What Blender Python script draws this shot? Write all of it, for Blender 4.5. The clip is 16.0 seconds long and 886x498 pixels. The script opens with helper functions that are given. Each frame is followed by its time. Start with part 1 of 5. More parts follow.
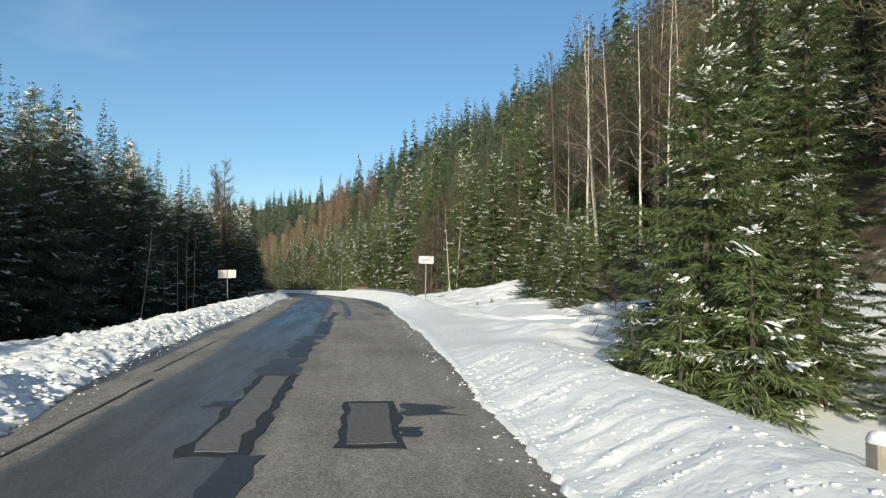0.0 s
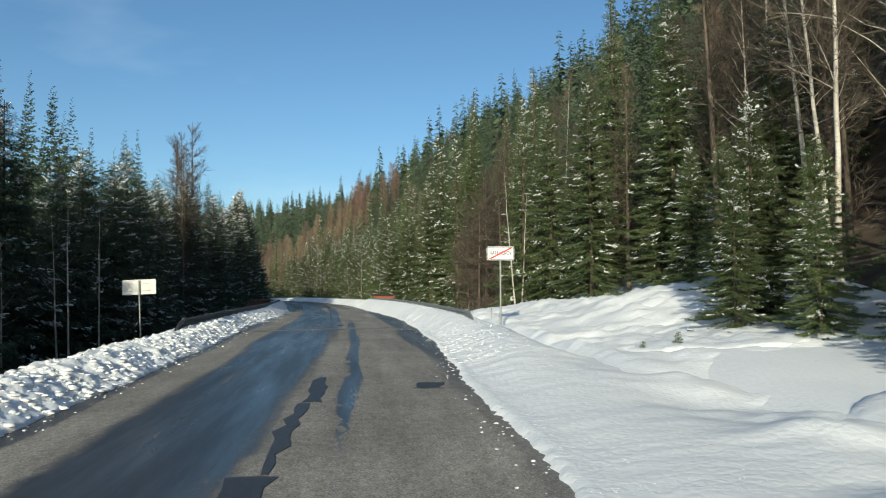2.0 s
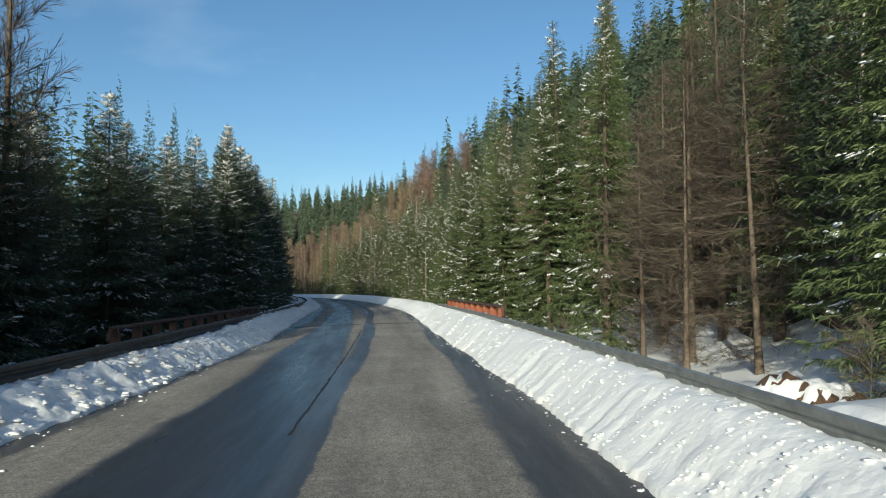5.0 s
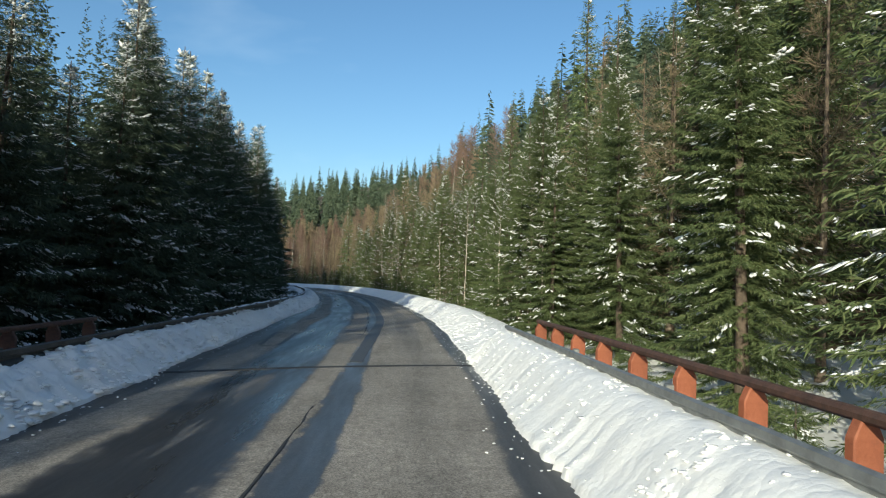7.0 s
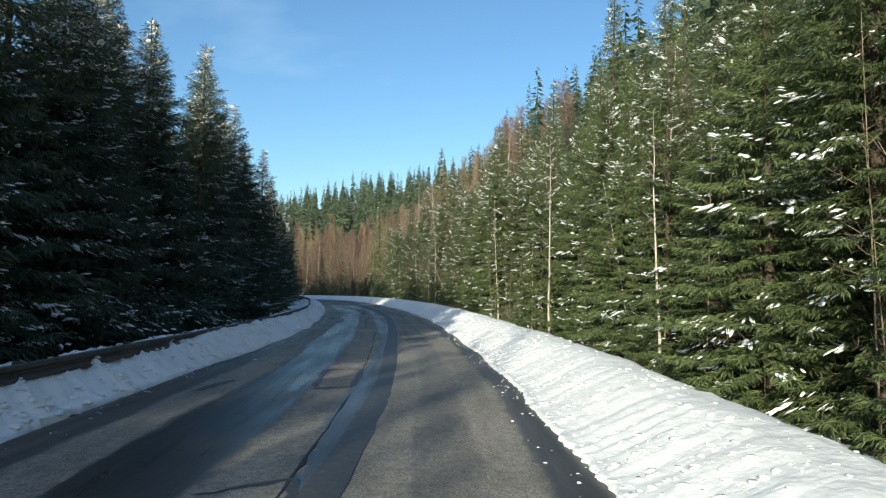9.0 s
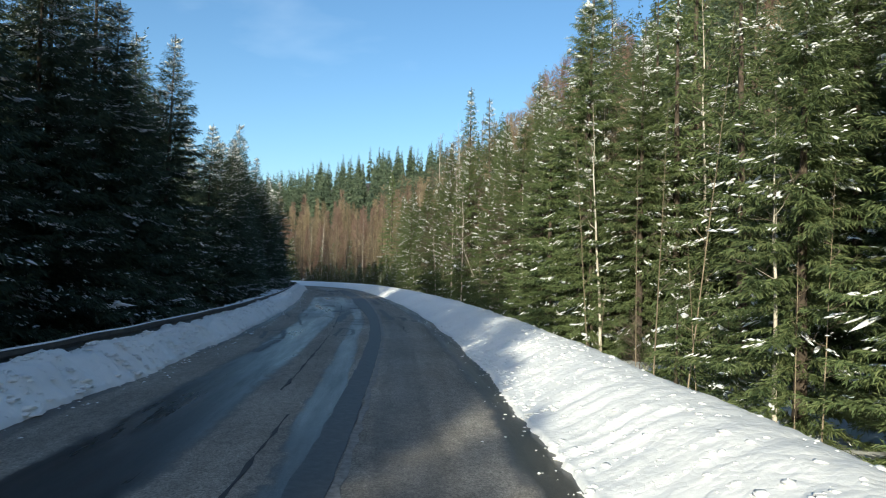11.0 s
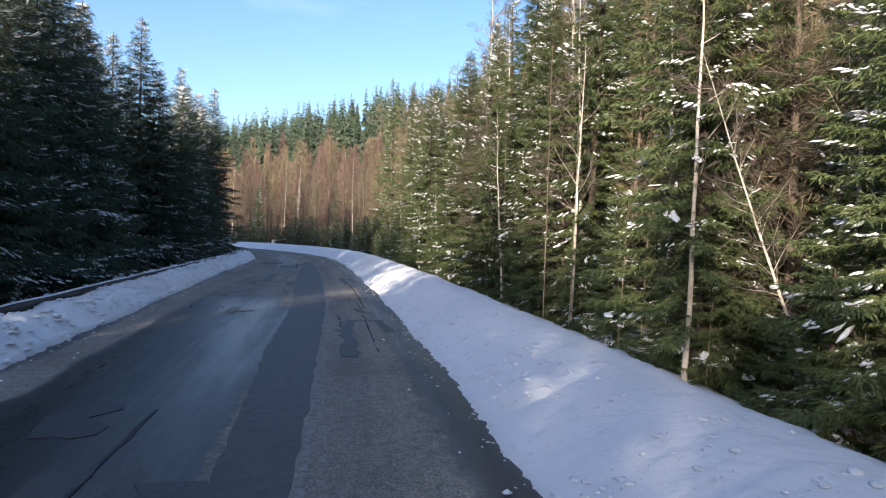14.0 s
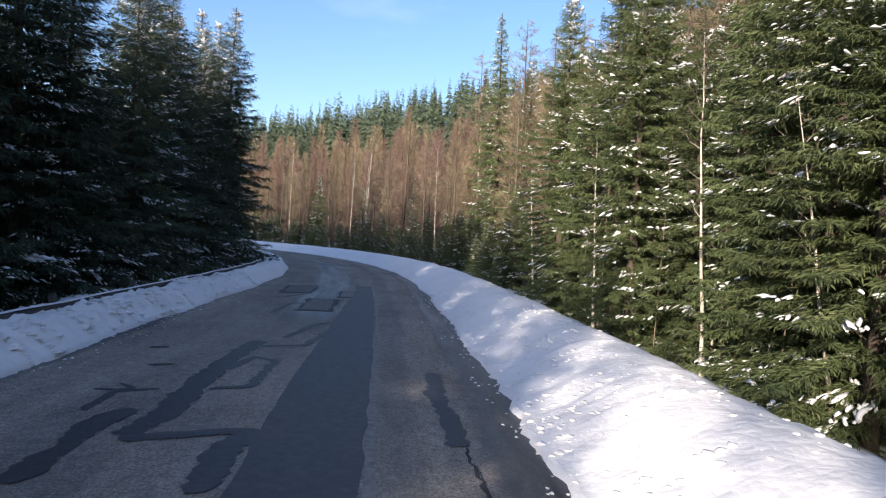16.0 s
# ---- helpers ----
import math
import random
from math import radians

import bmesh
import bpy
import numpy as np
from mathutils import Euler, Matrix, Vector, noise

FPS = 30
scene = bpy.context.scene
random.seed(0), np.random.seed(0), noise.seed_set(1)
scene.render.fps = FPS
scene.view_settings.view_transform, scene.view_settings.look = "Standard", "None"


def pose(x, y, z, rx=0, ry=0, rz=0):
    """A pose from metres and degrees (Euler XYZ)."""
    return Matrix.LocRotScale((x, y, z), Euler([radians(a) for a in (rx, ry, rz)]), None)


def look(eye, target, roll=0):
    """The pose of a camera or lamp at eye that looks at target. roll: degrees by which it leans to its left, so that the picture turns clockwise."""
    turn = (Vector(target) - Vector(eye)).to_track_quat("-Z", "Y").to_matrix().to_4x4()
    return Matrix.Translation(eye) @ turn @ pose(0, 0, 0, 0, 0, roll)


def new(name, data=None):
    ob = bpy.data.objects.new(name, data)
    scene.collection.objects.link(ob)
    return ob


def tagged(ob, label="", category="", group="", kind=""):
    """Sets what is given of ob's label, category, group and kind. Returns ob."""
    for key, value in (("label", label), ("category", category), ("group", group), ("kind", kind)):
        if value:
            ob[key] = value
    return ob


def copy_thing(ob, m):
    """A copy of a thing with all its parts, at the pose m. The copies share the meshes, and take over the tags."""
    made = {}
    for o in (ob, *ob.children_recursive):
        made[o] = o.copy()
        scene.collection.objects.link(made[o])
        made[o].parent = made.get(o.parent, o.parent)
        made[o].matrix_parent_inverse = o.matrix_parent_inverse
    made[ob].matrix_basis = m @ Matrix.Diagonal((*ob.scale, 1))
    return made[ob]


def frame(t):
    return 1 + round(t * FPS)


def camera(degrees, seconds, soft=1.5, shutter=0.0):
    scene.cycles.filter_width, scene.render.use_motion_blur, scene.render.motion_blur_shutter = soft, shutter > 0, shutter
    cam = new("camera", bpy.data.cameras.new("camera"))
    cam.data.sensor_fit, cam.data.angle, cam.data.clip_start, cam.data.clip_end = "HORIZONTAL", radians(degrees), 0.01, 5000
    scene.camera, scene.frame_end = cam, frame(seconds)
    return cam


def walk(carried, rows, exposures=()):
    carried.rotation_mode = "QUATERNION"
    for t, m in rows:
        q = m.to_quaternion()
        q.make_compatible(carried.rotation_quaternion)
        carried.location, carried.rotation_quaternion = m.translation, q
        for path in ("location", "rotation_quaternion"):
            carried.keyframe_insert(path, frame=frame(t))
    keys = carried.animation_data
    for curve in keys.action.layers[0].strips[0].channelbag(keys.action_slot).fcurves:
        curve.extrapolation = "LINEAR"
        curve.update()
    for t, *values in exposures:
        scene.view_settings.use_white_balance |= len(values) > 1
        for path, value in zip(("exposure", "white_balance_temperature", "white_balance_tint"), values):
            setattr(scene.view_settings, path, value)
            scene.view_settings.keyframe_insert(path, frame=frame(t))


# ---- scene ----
cam = camera(67.2, 16.0, soft=1.15)
# seconds, x, y, z, yaw, pitch, roll
ROWS = [
    (0.0, 1.47, -0.58, 2.07, 0.85, 3.11, -0.60),
    (0.5, 0.88, 4.21, 2.17, 1.59, 2.93, -0.90),
    (1.0, 0.23, 9.09, 2.31, 1.49, 3.24, -1.30),
    (1.5, -0.41, 14.20, 2.42, 1.61, 3.47, -0.20),
    (2.0, -1.20, 19.34, 2.55, 2.90, 3.24, 0.60),
    (2.5, -1.93, 24.49, 2.61, 3.85, 2.86, 0.20),
    (3.0, -2.71, 29.63, 2.73, 4.74, 2.77, 0.10),
    (3.5, -3.59, 34.65, 2.82, 5.71, 2.61, 0.49),
    (4.0, -4.52, 39.55, 2.85, 6.75, 2.32, 1.19),
    (4.2, -4.90, 41.56, 2.86, 7.47, 2.68, 1.69),
    (6.3, -8.95, 62.54, 2.72, 10.15, 2.39, -2.32),
    (6.5, -9.42, 64.48, 2.75, 10.15, 2.11, -2.62),
    (7.0, -10.59, 69.30, 2.80, 10.98, 2.21, -2.12),
    (7.5, -11.81, 74.33, 2.76, 11.07, 2.81, -2.02),
    (8.0, -12.96, 79.21, 2.65, 11.68, 2.68, -1.02),
    (8.5, -14.15, 84.16, 2.57, 13.25, 2.68, -0.23),
    (9.0, -15.49, 89.12, 2.53, 14.55, 2.82, -0.54),
    (9.2, -16.03, 91.14, 2.52, 14.69, 2.51, -0.54),
    (11.3, -22.39, 112.37, 2.35, 16.70, 1.32, -1.54),
    (11.5, -23.09, 114.36, 2.31, 16.93, 0.57, -1.34),
    (12.0, -24.89, 119.32, 2.26, 15.31, -1.27, -1.03),
    (12.5, -26.72, 124.10, 2.20, 15.70, -3.07, -0.43),
    (13.0, -28.67, 129.06, 2.26, 16.56, -2.48, -0.33),
    (13.5, -30.70, 134.09, 2.31, 15.09, -1.25, -1.83),
    (14.0, -32.83, 139.06, 2.31, 16.22, -1.91, -1.83),
    (14.5, -35.04, 143.88, 2.25, 18.82, -2.43, -1.55),
    (15.0, -37.31, 148.61, 2.13, 20.37, -2.81, -2.55),
    (15.5, -39.58, 153.45, 2.06, 21.94, -2.37, -2.86),
    (16.0, -42.03, 158.24, 2.05, 22.72, -1.81, -3.27),
]
walk(cam, [(t, pose(x, y, z, 90 + pitch, roll, yaw)) for t, x, y, z, yaw, pitch, roll in ROWS],
     exposures=[(0, 0.38, 6600, 2), (1.5, 0.26, 6400, 0), (2.2, 0.22, 6400, 0), (3, 0.06, 6400, 0), (3.6, 0.10, 6400, 0), (4.2, 0.20, 6400, 0), (6.5, 0.42, 6400, 0), (9, 0.70, 6400, 0), (11.5, 0.76, 6400, 2), (13, 1.20, 6500, 16), (14, 1.22, 6550, 17), (15, 1.32, 6600, 19), (16, 1.10, 6550, 19)])

# ---- light ----
SUN_EL, SUN_AZ = radians(17), radians(4.6)   # the sun stands low behind the road, a little to its left
sun_dir = Vector((-math.sin(SUN_AZ) * math.cos(SUN_EL), -math.cos(SUN_AZ) * math.cos(SUN_EL), math.sin(SUN_EL)))
sun_data = bpy.data.lights.new("sun", "SUN")
sun_data.energy, sun_data.angle, sun_data.color = 3.8, radians(0.6), (1.0, 0.90, 0.73)
sun = new("sun", sun_data)
sun.matrix_world = look((0, 0, 60), Vector((0, 0, 60)) - sun_dir)

world = bpy.data.worlds.new("sky")
scene.world = world
world.use_nodes = True
wn, wl = world.node_tree.nodes, world.node_tree.links
sky = wn.new("ShaderNodeTexSky")
sky.sky_type, sky.sun_disc = "NISHITA", False
sky.sun_elevation, sky.sun_rotation = SUN_EL, math.pi + SUN_AZ
sky.air_density, sky.dust_density, sky.ozone_density, sky.altitude = 1.0, 2.6, 2.6, 700
deeper = wn.new("ShaderNodeHueSaturation")
deeper.inputs["Saturation"].default_value = 1.10
wl.new(sky.outputs["Color"], deeper.inputs["Color"])
# thin, drawn-out veils of high cloud
wco = wn.new("ShaderNodeTexCoord")
wmap = wn.new("ShaderNodeMapping")
wmap.inputs["Rotation"].default_value = (0.0, radians(18), radians(35))
wmap.inputs["Scale"].default_value = (0.7, 5.0, 7.0)
wl.new(wco.outputs["Generated"], wmap.inputs["Vector"])
veil = wn.new("ShaderNodeTexNoise")
veil.inputs["Scale"].default_value, veil.inputs["Detail"].default_value = 1.1, 5.0
wl.new(wmap.outputs["Vector"], veil.inputs["Vector"])
thin = wn.new("ShaderNodeMapRange")
thin.inputs["From Min"].default_value, thin.inputs["From Max"].default_value, thin.inputs["To Max"].default_value = 0.55, 0.80, 0.13
wl.new(veil.outputs["Fac"], thin.inputs["Value"])
veiled = wn.new("ShaderNodeMix")
veiled.data_type = "RGBA"
veiled.inputs["B"].default_value = (8.5, 9.0, 9.6, 1)
wl.new(thin.outputs["Result"], veiled.inputs["Factor"])
wl.new(deeper.outputs["Color"], veiled.inputs["A"])
wl.new(veiled.outputs["Result"], wn["Background"].inputs["Color"])
wn["Background"].inputs["Strength"].default_value = 0.125

# ---- materials ----


def material(name):
    m = bpy.data.materials.new(name)
    m.use_nodes = True
    return m, m.node_tree.nodes, m.node_tree.links, m.node_tree.nodes["Principled BSDF"]


def ramp(nodes, links, fac, stops):
    r = nodes.new("ShaderNodeValToRGB")
    while len(r.color_ramp.elements) < len(stops):
        r.color_ramp.elements.new(0.5)
    for e, (p, c) in zip(r.color_ramp.elements, stops):
        e.position = p
        e.color = (*c, 1) if len(c) == 3 else c
    links.new(fac, r.inputs["Fac"])
    return r.outputs["Color"]


def noise_tex(nodes, links, scale, detail=4.0, rough=0.6, vector=None):
    n = nodes.new("ShaderNodeTexNoise")
    n.inputs["Scale"].default_value, n.inputs["Detail"].default_value, n.inputs["Roughness"].default_value = scale, detail, rough
    if vector is not None:
        links.new(vector, n.inputs["Vector"])
    return n.outputs["Fac"]


def mix(nodes, links, fac, a, b, mode="MIX"):
    n = nodes.new("ShaderNodeMix")
    n.data_type, n.blend_type = "RGBA", mode
    for sock, v in ((n.inputs["Factor"], fac), (n.inputs["A"], a), (n.inputs["B"], b)):
        if isinstance(v, (int, float)):
            sock.default_value = v
        elif isinstance(v, tuple):
            sock.default_value = (*v, 1)
        else:
            links.new(v, sock)
    return n.outputs["Result"]


def math_node(nodes, links, op, a, b=0.0, clamp=False):
    n = nodes.new("ShaderNodeMath")
    n.operation, n.use_clamp = op, clamp
    for i, v in enumerate((a, b)):
        if isinstance(v, (int, float)):
            n.inputs[i].default_value = v
        else:
            links.new(v, n.inputs[i])
    return n.outputs[0]


def bump(nodes, links, bsdf, height, strength, distance):
    b = nodes.new("ShaderNodeBump")
    b.inputs["Strength"].default_value, b.inputs["Distance"].default_value = strength, distance
    links.new(height, b.inputs["Height"])
    links.new(b.outputs["Normal"], bsdf.inputs["Normal"])


def simple(name, stops, scale, rough=0.7, metal=0.0, bumps=(0.4, 0.01), detail=5.0, by_object=0.0):
    """A mottled material: a noise at real size through a ramp of colours, with a fine relief."""
    m, n, l, b = material(name)
    co = n.new("ShaderNodeTexCoord").outputs["Object"]
    fac = noise_tex(n, l, scale, detail, 0.65, co)
    col = ramp(n, l, fac, stops)
    if by_object:
        info = n.new("ShaderNodeObjectInfo")
        hsv = n.new("ShaderNodeHueSaturation")
        l.new(col, hsv.inputs["Color"])
        v = math_node(n, l, "MULTIPLY_ADD", info.outputs["Random"], by_object)
        v.node.inputs[2].default_value = 1.0 - by_object / 2
        l.new(v, hsv.inputs["Value"])
        col = hsv.outputs["Color"]
    l.new(col, b.inputs["Base Color"])
    b.inputs["Roughness"].default_value, b.inputs["Metallic"].default_value = rough, metal
    if bumps:
        bump(n, l, b, noise_tex(n, l, scale * 6, 4, 0.6, co), *bumps)
    return m


def leafy(name, stops, rough=0.65, spread=0.5):
    """Foliage: colour by clump, by tree and along the crown."""
    m, n, l, b = material(name)
    geo = n.new("ShaderNodeNewGeometry")
    info = n.new("ShaderNodeObjectInfo")
    co = n.new("ShaderNodeTexCoord").outputs["Object"]
    big = noise_tex(n, l, 0.9, 3, 0.6, co)
    fac = math_node(n, l, "ADD", math_node(n, l, "MULTIPLY", geo.outputs["Random Per Island"], 0.45), math_node(n, l, "MULTIPLY", big, 0.6))
    col = ramp(n, l, fac, stops)
    hsv = n.new("ShaderNodeHueSaturation")
    l.new(col, hsv.inputs["Color"])
    v = math_node(n, l, "MULTIPLY_ADD", info.outputs["Random"], spread)
    v.node.inputs[2].default_value = 1.0 - spread / 2
    l.new(v, hsv.inputs["Value"])
    l.new(hsv.outputs["Color"], b.inputs["Base Color"])
    b.inputs["Roughness"].default_value = rough
    b.inputs["Specular IOR Level"].default_value = 0.25
    through_ = n.new("ShaderNodeBsdfTranslucent")
    l.new(hsv.outputs["Color"], through_.inputs["Color"])
    both = n.new("ShaderNodeMixShader")
    both.inputs["Fac"].default_value = 0.30
    l.new(b.outputs["BSDF"], both.inputs[1])
    l.new(through_.outputs["BSDF"], both.inputs[2])
    l.new(both.outputs["Shader"], n["Material Output"].inputs["Surface"])
    return m


def snow_material(name, dirt, crumb=0.0):
    """Old plough snow: crumbly relief, slightly blue-white, with grit where it is dirty."""
    m, n, l, b = material(name)
    co = n.new("ShaderNodeTexCoord").outputs["Object"]
    grit = noise_tex(n, l, 9.0, 8, 0.75, co)
    broad = noise_tex(n, l, 0.35, 4, 0.6, co)
    base = ramp(n, l, broad, [(0.3, (0.83, 0.84, 0.85)), (0.7, (0.92, 0.92, 0.91))])
    speck = ramp(n, l, grit, [(0.62, (0, 0, 0)), (0.74, (1, 1, 1))])
    l.new(mix(n, l, math_node(n, l, "MULTIPLY", speck, dirt), base, (0.42, 0.37, 0.31)), b.inputs["Base Color"])
    b.inputs["Roughness"].default_value = 0.6
    b.inputs["Specular IOR Level"].default_value = 0.3
    b.inputs["Subsurface Weight"].default_value = 0.0
    clods = n.new("ShaderNodeTexVoronoi")
    clods.inputs["Scale"].default_value = 9.0
    bend = n.new("ShaderNodeVectorMath")
    bend.operation = "MULTIPLY_ADD"
    blur = n.new("ShaderNodeTexNoise")
    blur.inputs["Scale"].default_value = 5.0
    l.new(co, blur.inputs["Vector"])
    l.new(blur.outputs["Color"], bend.inputs[0])
    bend.inputs[1].default_value = (0.16, 0.16, 0.16)
    l.new(co, bend.inputs[2])
    l.new(bend.outputs["Vector"], clods.inputs["Vector"])
    h = math_node(n, l, "ADD", math_node(n, l, "MULTIPLY", noise_tex(n, l, 16.0, 3, 0.6, co), 0.6), math_node(n, l, "MULTIPLY", math_node(n, l, "SUBTRACT", 0.6, clods.outputs["Distance"]), crumb))
    bump(n, l, b, h, 0.45, 0.018)
    return m


SNOW = snow_material("roadside_snow", 0.30, 1.0)
FOREST_SNOW = snow_material("forest_floor_snow", 0.35, 0.7)
LITTER_FLOOR = simple("needle_litter_with_old_snow", [(0.35, (0.045, 0.032, 0.02)), (0.52, (0.10, 0.072, 0.045)), (0.60, (0.19, 0.15, 0.11)), (0.66, (0.62, 0.62, 0.62)), (0.8, (0.80, 0.80, 0.80))], 0.55, 0.9, bumps=(0.8, 0.06))
TREE_SNOW = simple("snow_on_branches", [(0.3, (0.80, 0.82, 0.84)), (0.7, (0.88, 0.88, 0.88))], 6.0, 0.6, bumps=(0.5, 0.03))
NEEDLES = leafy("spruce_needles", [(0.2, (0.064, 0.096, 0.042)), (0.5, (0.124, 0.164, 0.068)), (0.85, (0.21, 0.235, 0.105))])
# the same spruce needles, darker and bluer: forest shade put into the colour
SHADED_NEEDLES = leafy("shaded_spruce_needles", [(0.2, (0.048, 0.074, 0.048)), (0.5, (0.085, 0.116, 0.074)), (0.85, (0.135, 0.165, 0.105))])
LARCH = leafy("larch_twigs", [(0.2, (0.165, 0.125, 0.08)), (0.5, (0.29, 0.23, 0.15)), (0.85, (0.41, 0.335, 0.225))], 0.8)
TWIGS = leafy("bare_twigs", [(0.2, (0.072, 0.058, 0.044)), (0.5, (0.135, 0.108, 0.082)), (0.85, (0.215, 0.18, 0.14))], 0.8)
RED_TWIGS = leafy("birch_twigs", [(0.2, (0.14, 0.088, 0.068)), (0.5, (0.235, 0.158, 0.125)), (0.85, (0.33, 0.235, 0.19))], 0.8)
BARK = simple("spruce_bark", [(0.3, (0.045, 0.034, 0.026)), (0.55, (0.10, 0.075, 0.055)), (0.8, (0.18, 0.14, 0.105))], 7.0, 0.9, bumps=(0.8, 0.02), by_object=0.4)
GREY_BARK = simple("grey_bark", [(0.3, (0.07, 0.055, 0.042)), (0.55, (0.15, 0.115, 0.085)), (0.8, (0.24, 0.19, 0.14))], 6.0, 0.9, bumps=(0.6, 0.02), by_object=0.4)
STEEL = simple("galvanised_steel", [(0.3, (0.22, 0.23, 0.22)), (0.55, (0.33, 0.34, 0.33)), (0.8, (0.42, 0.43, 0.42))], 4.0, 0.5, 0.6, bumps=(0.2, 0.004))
# weathered rail steel, its tone darkened towards how it looks in shade
DARK_RAIL = simple("darkened_weathered_rail", [(0.3, (0.05, 0.05, 0.047)), (0.6, (0.10, 0.095, 0.088)), (0.85, (0.16, 0.15, 0.13))], 3.0, 0.6, 0.5, bumps=(0.3, 0.006))
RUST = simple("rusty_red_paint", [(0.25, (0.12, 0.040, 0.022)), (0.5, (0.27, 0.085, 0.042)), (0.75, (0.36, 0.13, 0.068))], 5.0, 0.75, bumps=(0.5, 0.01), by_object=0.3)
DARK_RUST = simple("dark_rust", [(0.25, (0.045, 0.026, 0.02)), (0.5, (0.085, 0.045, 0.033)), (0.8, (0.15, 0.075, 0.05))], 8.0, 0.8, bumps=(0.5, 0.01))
SIGN_WHITE = simple("sign_white", [(0.3, (0.74, 0.74, 0.72)), (0.7, (0.82, 0.82, 0.80))], 3.0, 0.4, bumps=None)
SIGN_BACK = simple("sign_back_aluminium", [(0.3, (0.62, 0.61, 0.57)), (0.7, (0.75, 0.74, 0.69))], 2.5, 0.5, 0.2, bumps=None)
SIGN_BLACK = simple("sign_black", [(0.3, (0.012, 0.012, 0.013)), (0.7, (0.022, 0.022, 0.022))], 6.0, 0.4, bumps=None)
SIGN_RED = simple("sign_red", [(0.3, (0.55, 0.02, 0.02)), (0.7, (0.66, 0.035, 0.03))], 6.0, 0.4, bumps=None)
CONCRETE = simple("old_concrete", [(0.3, (0.20, 0.18, 0.15)), (0.6, (0.32, 0.29, 0.25)), (0.85, (0.40, 0.37, 0.33))], 5.0, 0.9, bumps=(0.6, 0.015))
GREY_PATCH = simple("grey_asphalt_repair", [(0.3, (0.11, 0.107, 0.103)), (0.55, (0.17, 0.165, 0.157)), (0.8, (0.235, 0.225, 0.21))], 14.0, 0.8, bumps=(0.5, 0.006), by_object=0.4)
PATCH = simple("asphalt_repair", [(0.3, (0.026, 0.027, 0.029)), (0.55, (0.043, 0.043, 0.045)), (0.8, (0.072, 0.070, 0.067))], 14.0, 0.55, bumps=(0.5, 0.006), by_object=0.4)
OLD_SEAM = simple("worn_seam_repair", [(0.3, (0.045, 0.046, 0.048)), (0.55, (0.070, 0.070, 0.071)), (0.8, (0.105, 0.102, 0.098))], 9.0, 0.62, bumps=(0.4, 0.004))
TAR = simple("tar_joint", [(0.3, (0.020, 0.020, 0.021)), (0.7, (0.040, 0.040, 0.041))], 10.0, 0.72, bumps=(0.4, 0.004))
JOINT = simple("bridge_joint", [(0.3, (0.17, 0.155, 0.13)), (0.6, (0.27, 0.25, 0.21)), (0.8, (0.36, 0.33, 0.28))], 9.0, 0.85, bumps=(0.5, 0.006))
PALE = simple("dried_salt_line", [(0.35, (0.16, 0.155, 0.15)), (0.55, (0.25, 0.245, 0.235)), (0.8, (0.34, 0.33, 0.315))], 9.0, 0.85, bumps=(0.4, 0.004))
STRAW = simple("pale_young_bark", [(0.3, (0.15, 0.115, 0.075)), (0.55, (0.26, 0.21, 0.145)), (0.8, (0.40, 0.34, 0.25))], 6.0, 0.85, bumps=None, by_object=0.4)
LEAF_LITTER = simple("brown_leaf_litter", [(0.3, (0.05, 0.03, 0.018)), (0.55, (0.13, 0.075, 0.04)), (0.8, (0.27, 0.18, 0.11))], 8.0, 0.9, bumps=(0.8, 0.04))


def birch_bark():
    m, n, l, b = material("birch_bark")
    co = n.new("ShaderNodeTexCoord").outputs["Object"]
    mp = n.new("ShaderNodeMapping")
    mp.inputs["Scale"].default_value = (3.0, 3.0, 14.0)
    l.new(co, mp.inputs["Vector"])
    dark = ramp(n, l, noise_tex(n, l, 1.6, 5, 0.7, mp.outputs["Vector"]), [(0.55, (0, 0, 0)), (0.66, (1, 1, 1))])
    tone = ramp(n, l, noise_tex(n, l, 0.8, 4, 0.6, co), [(0.35, (0.46, 0.40, 0.32)), (0.65, (0.70, 0.65, 0.57))])
    l.new(mix(n, l, math_node(n, l, "MULTIPLY", dark, 0.8), tone, (0.07, 0.05, 0.04)), b.inputs["Base Color"])
    b.inputs["Roughness"].default_value = 0.75
    return m


BIRCH = birch_bark()


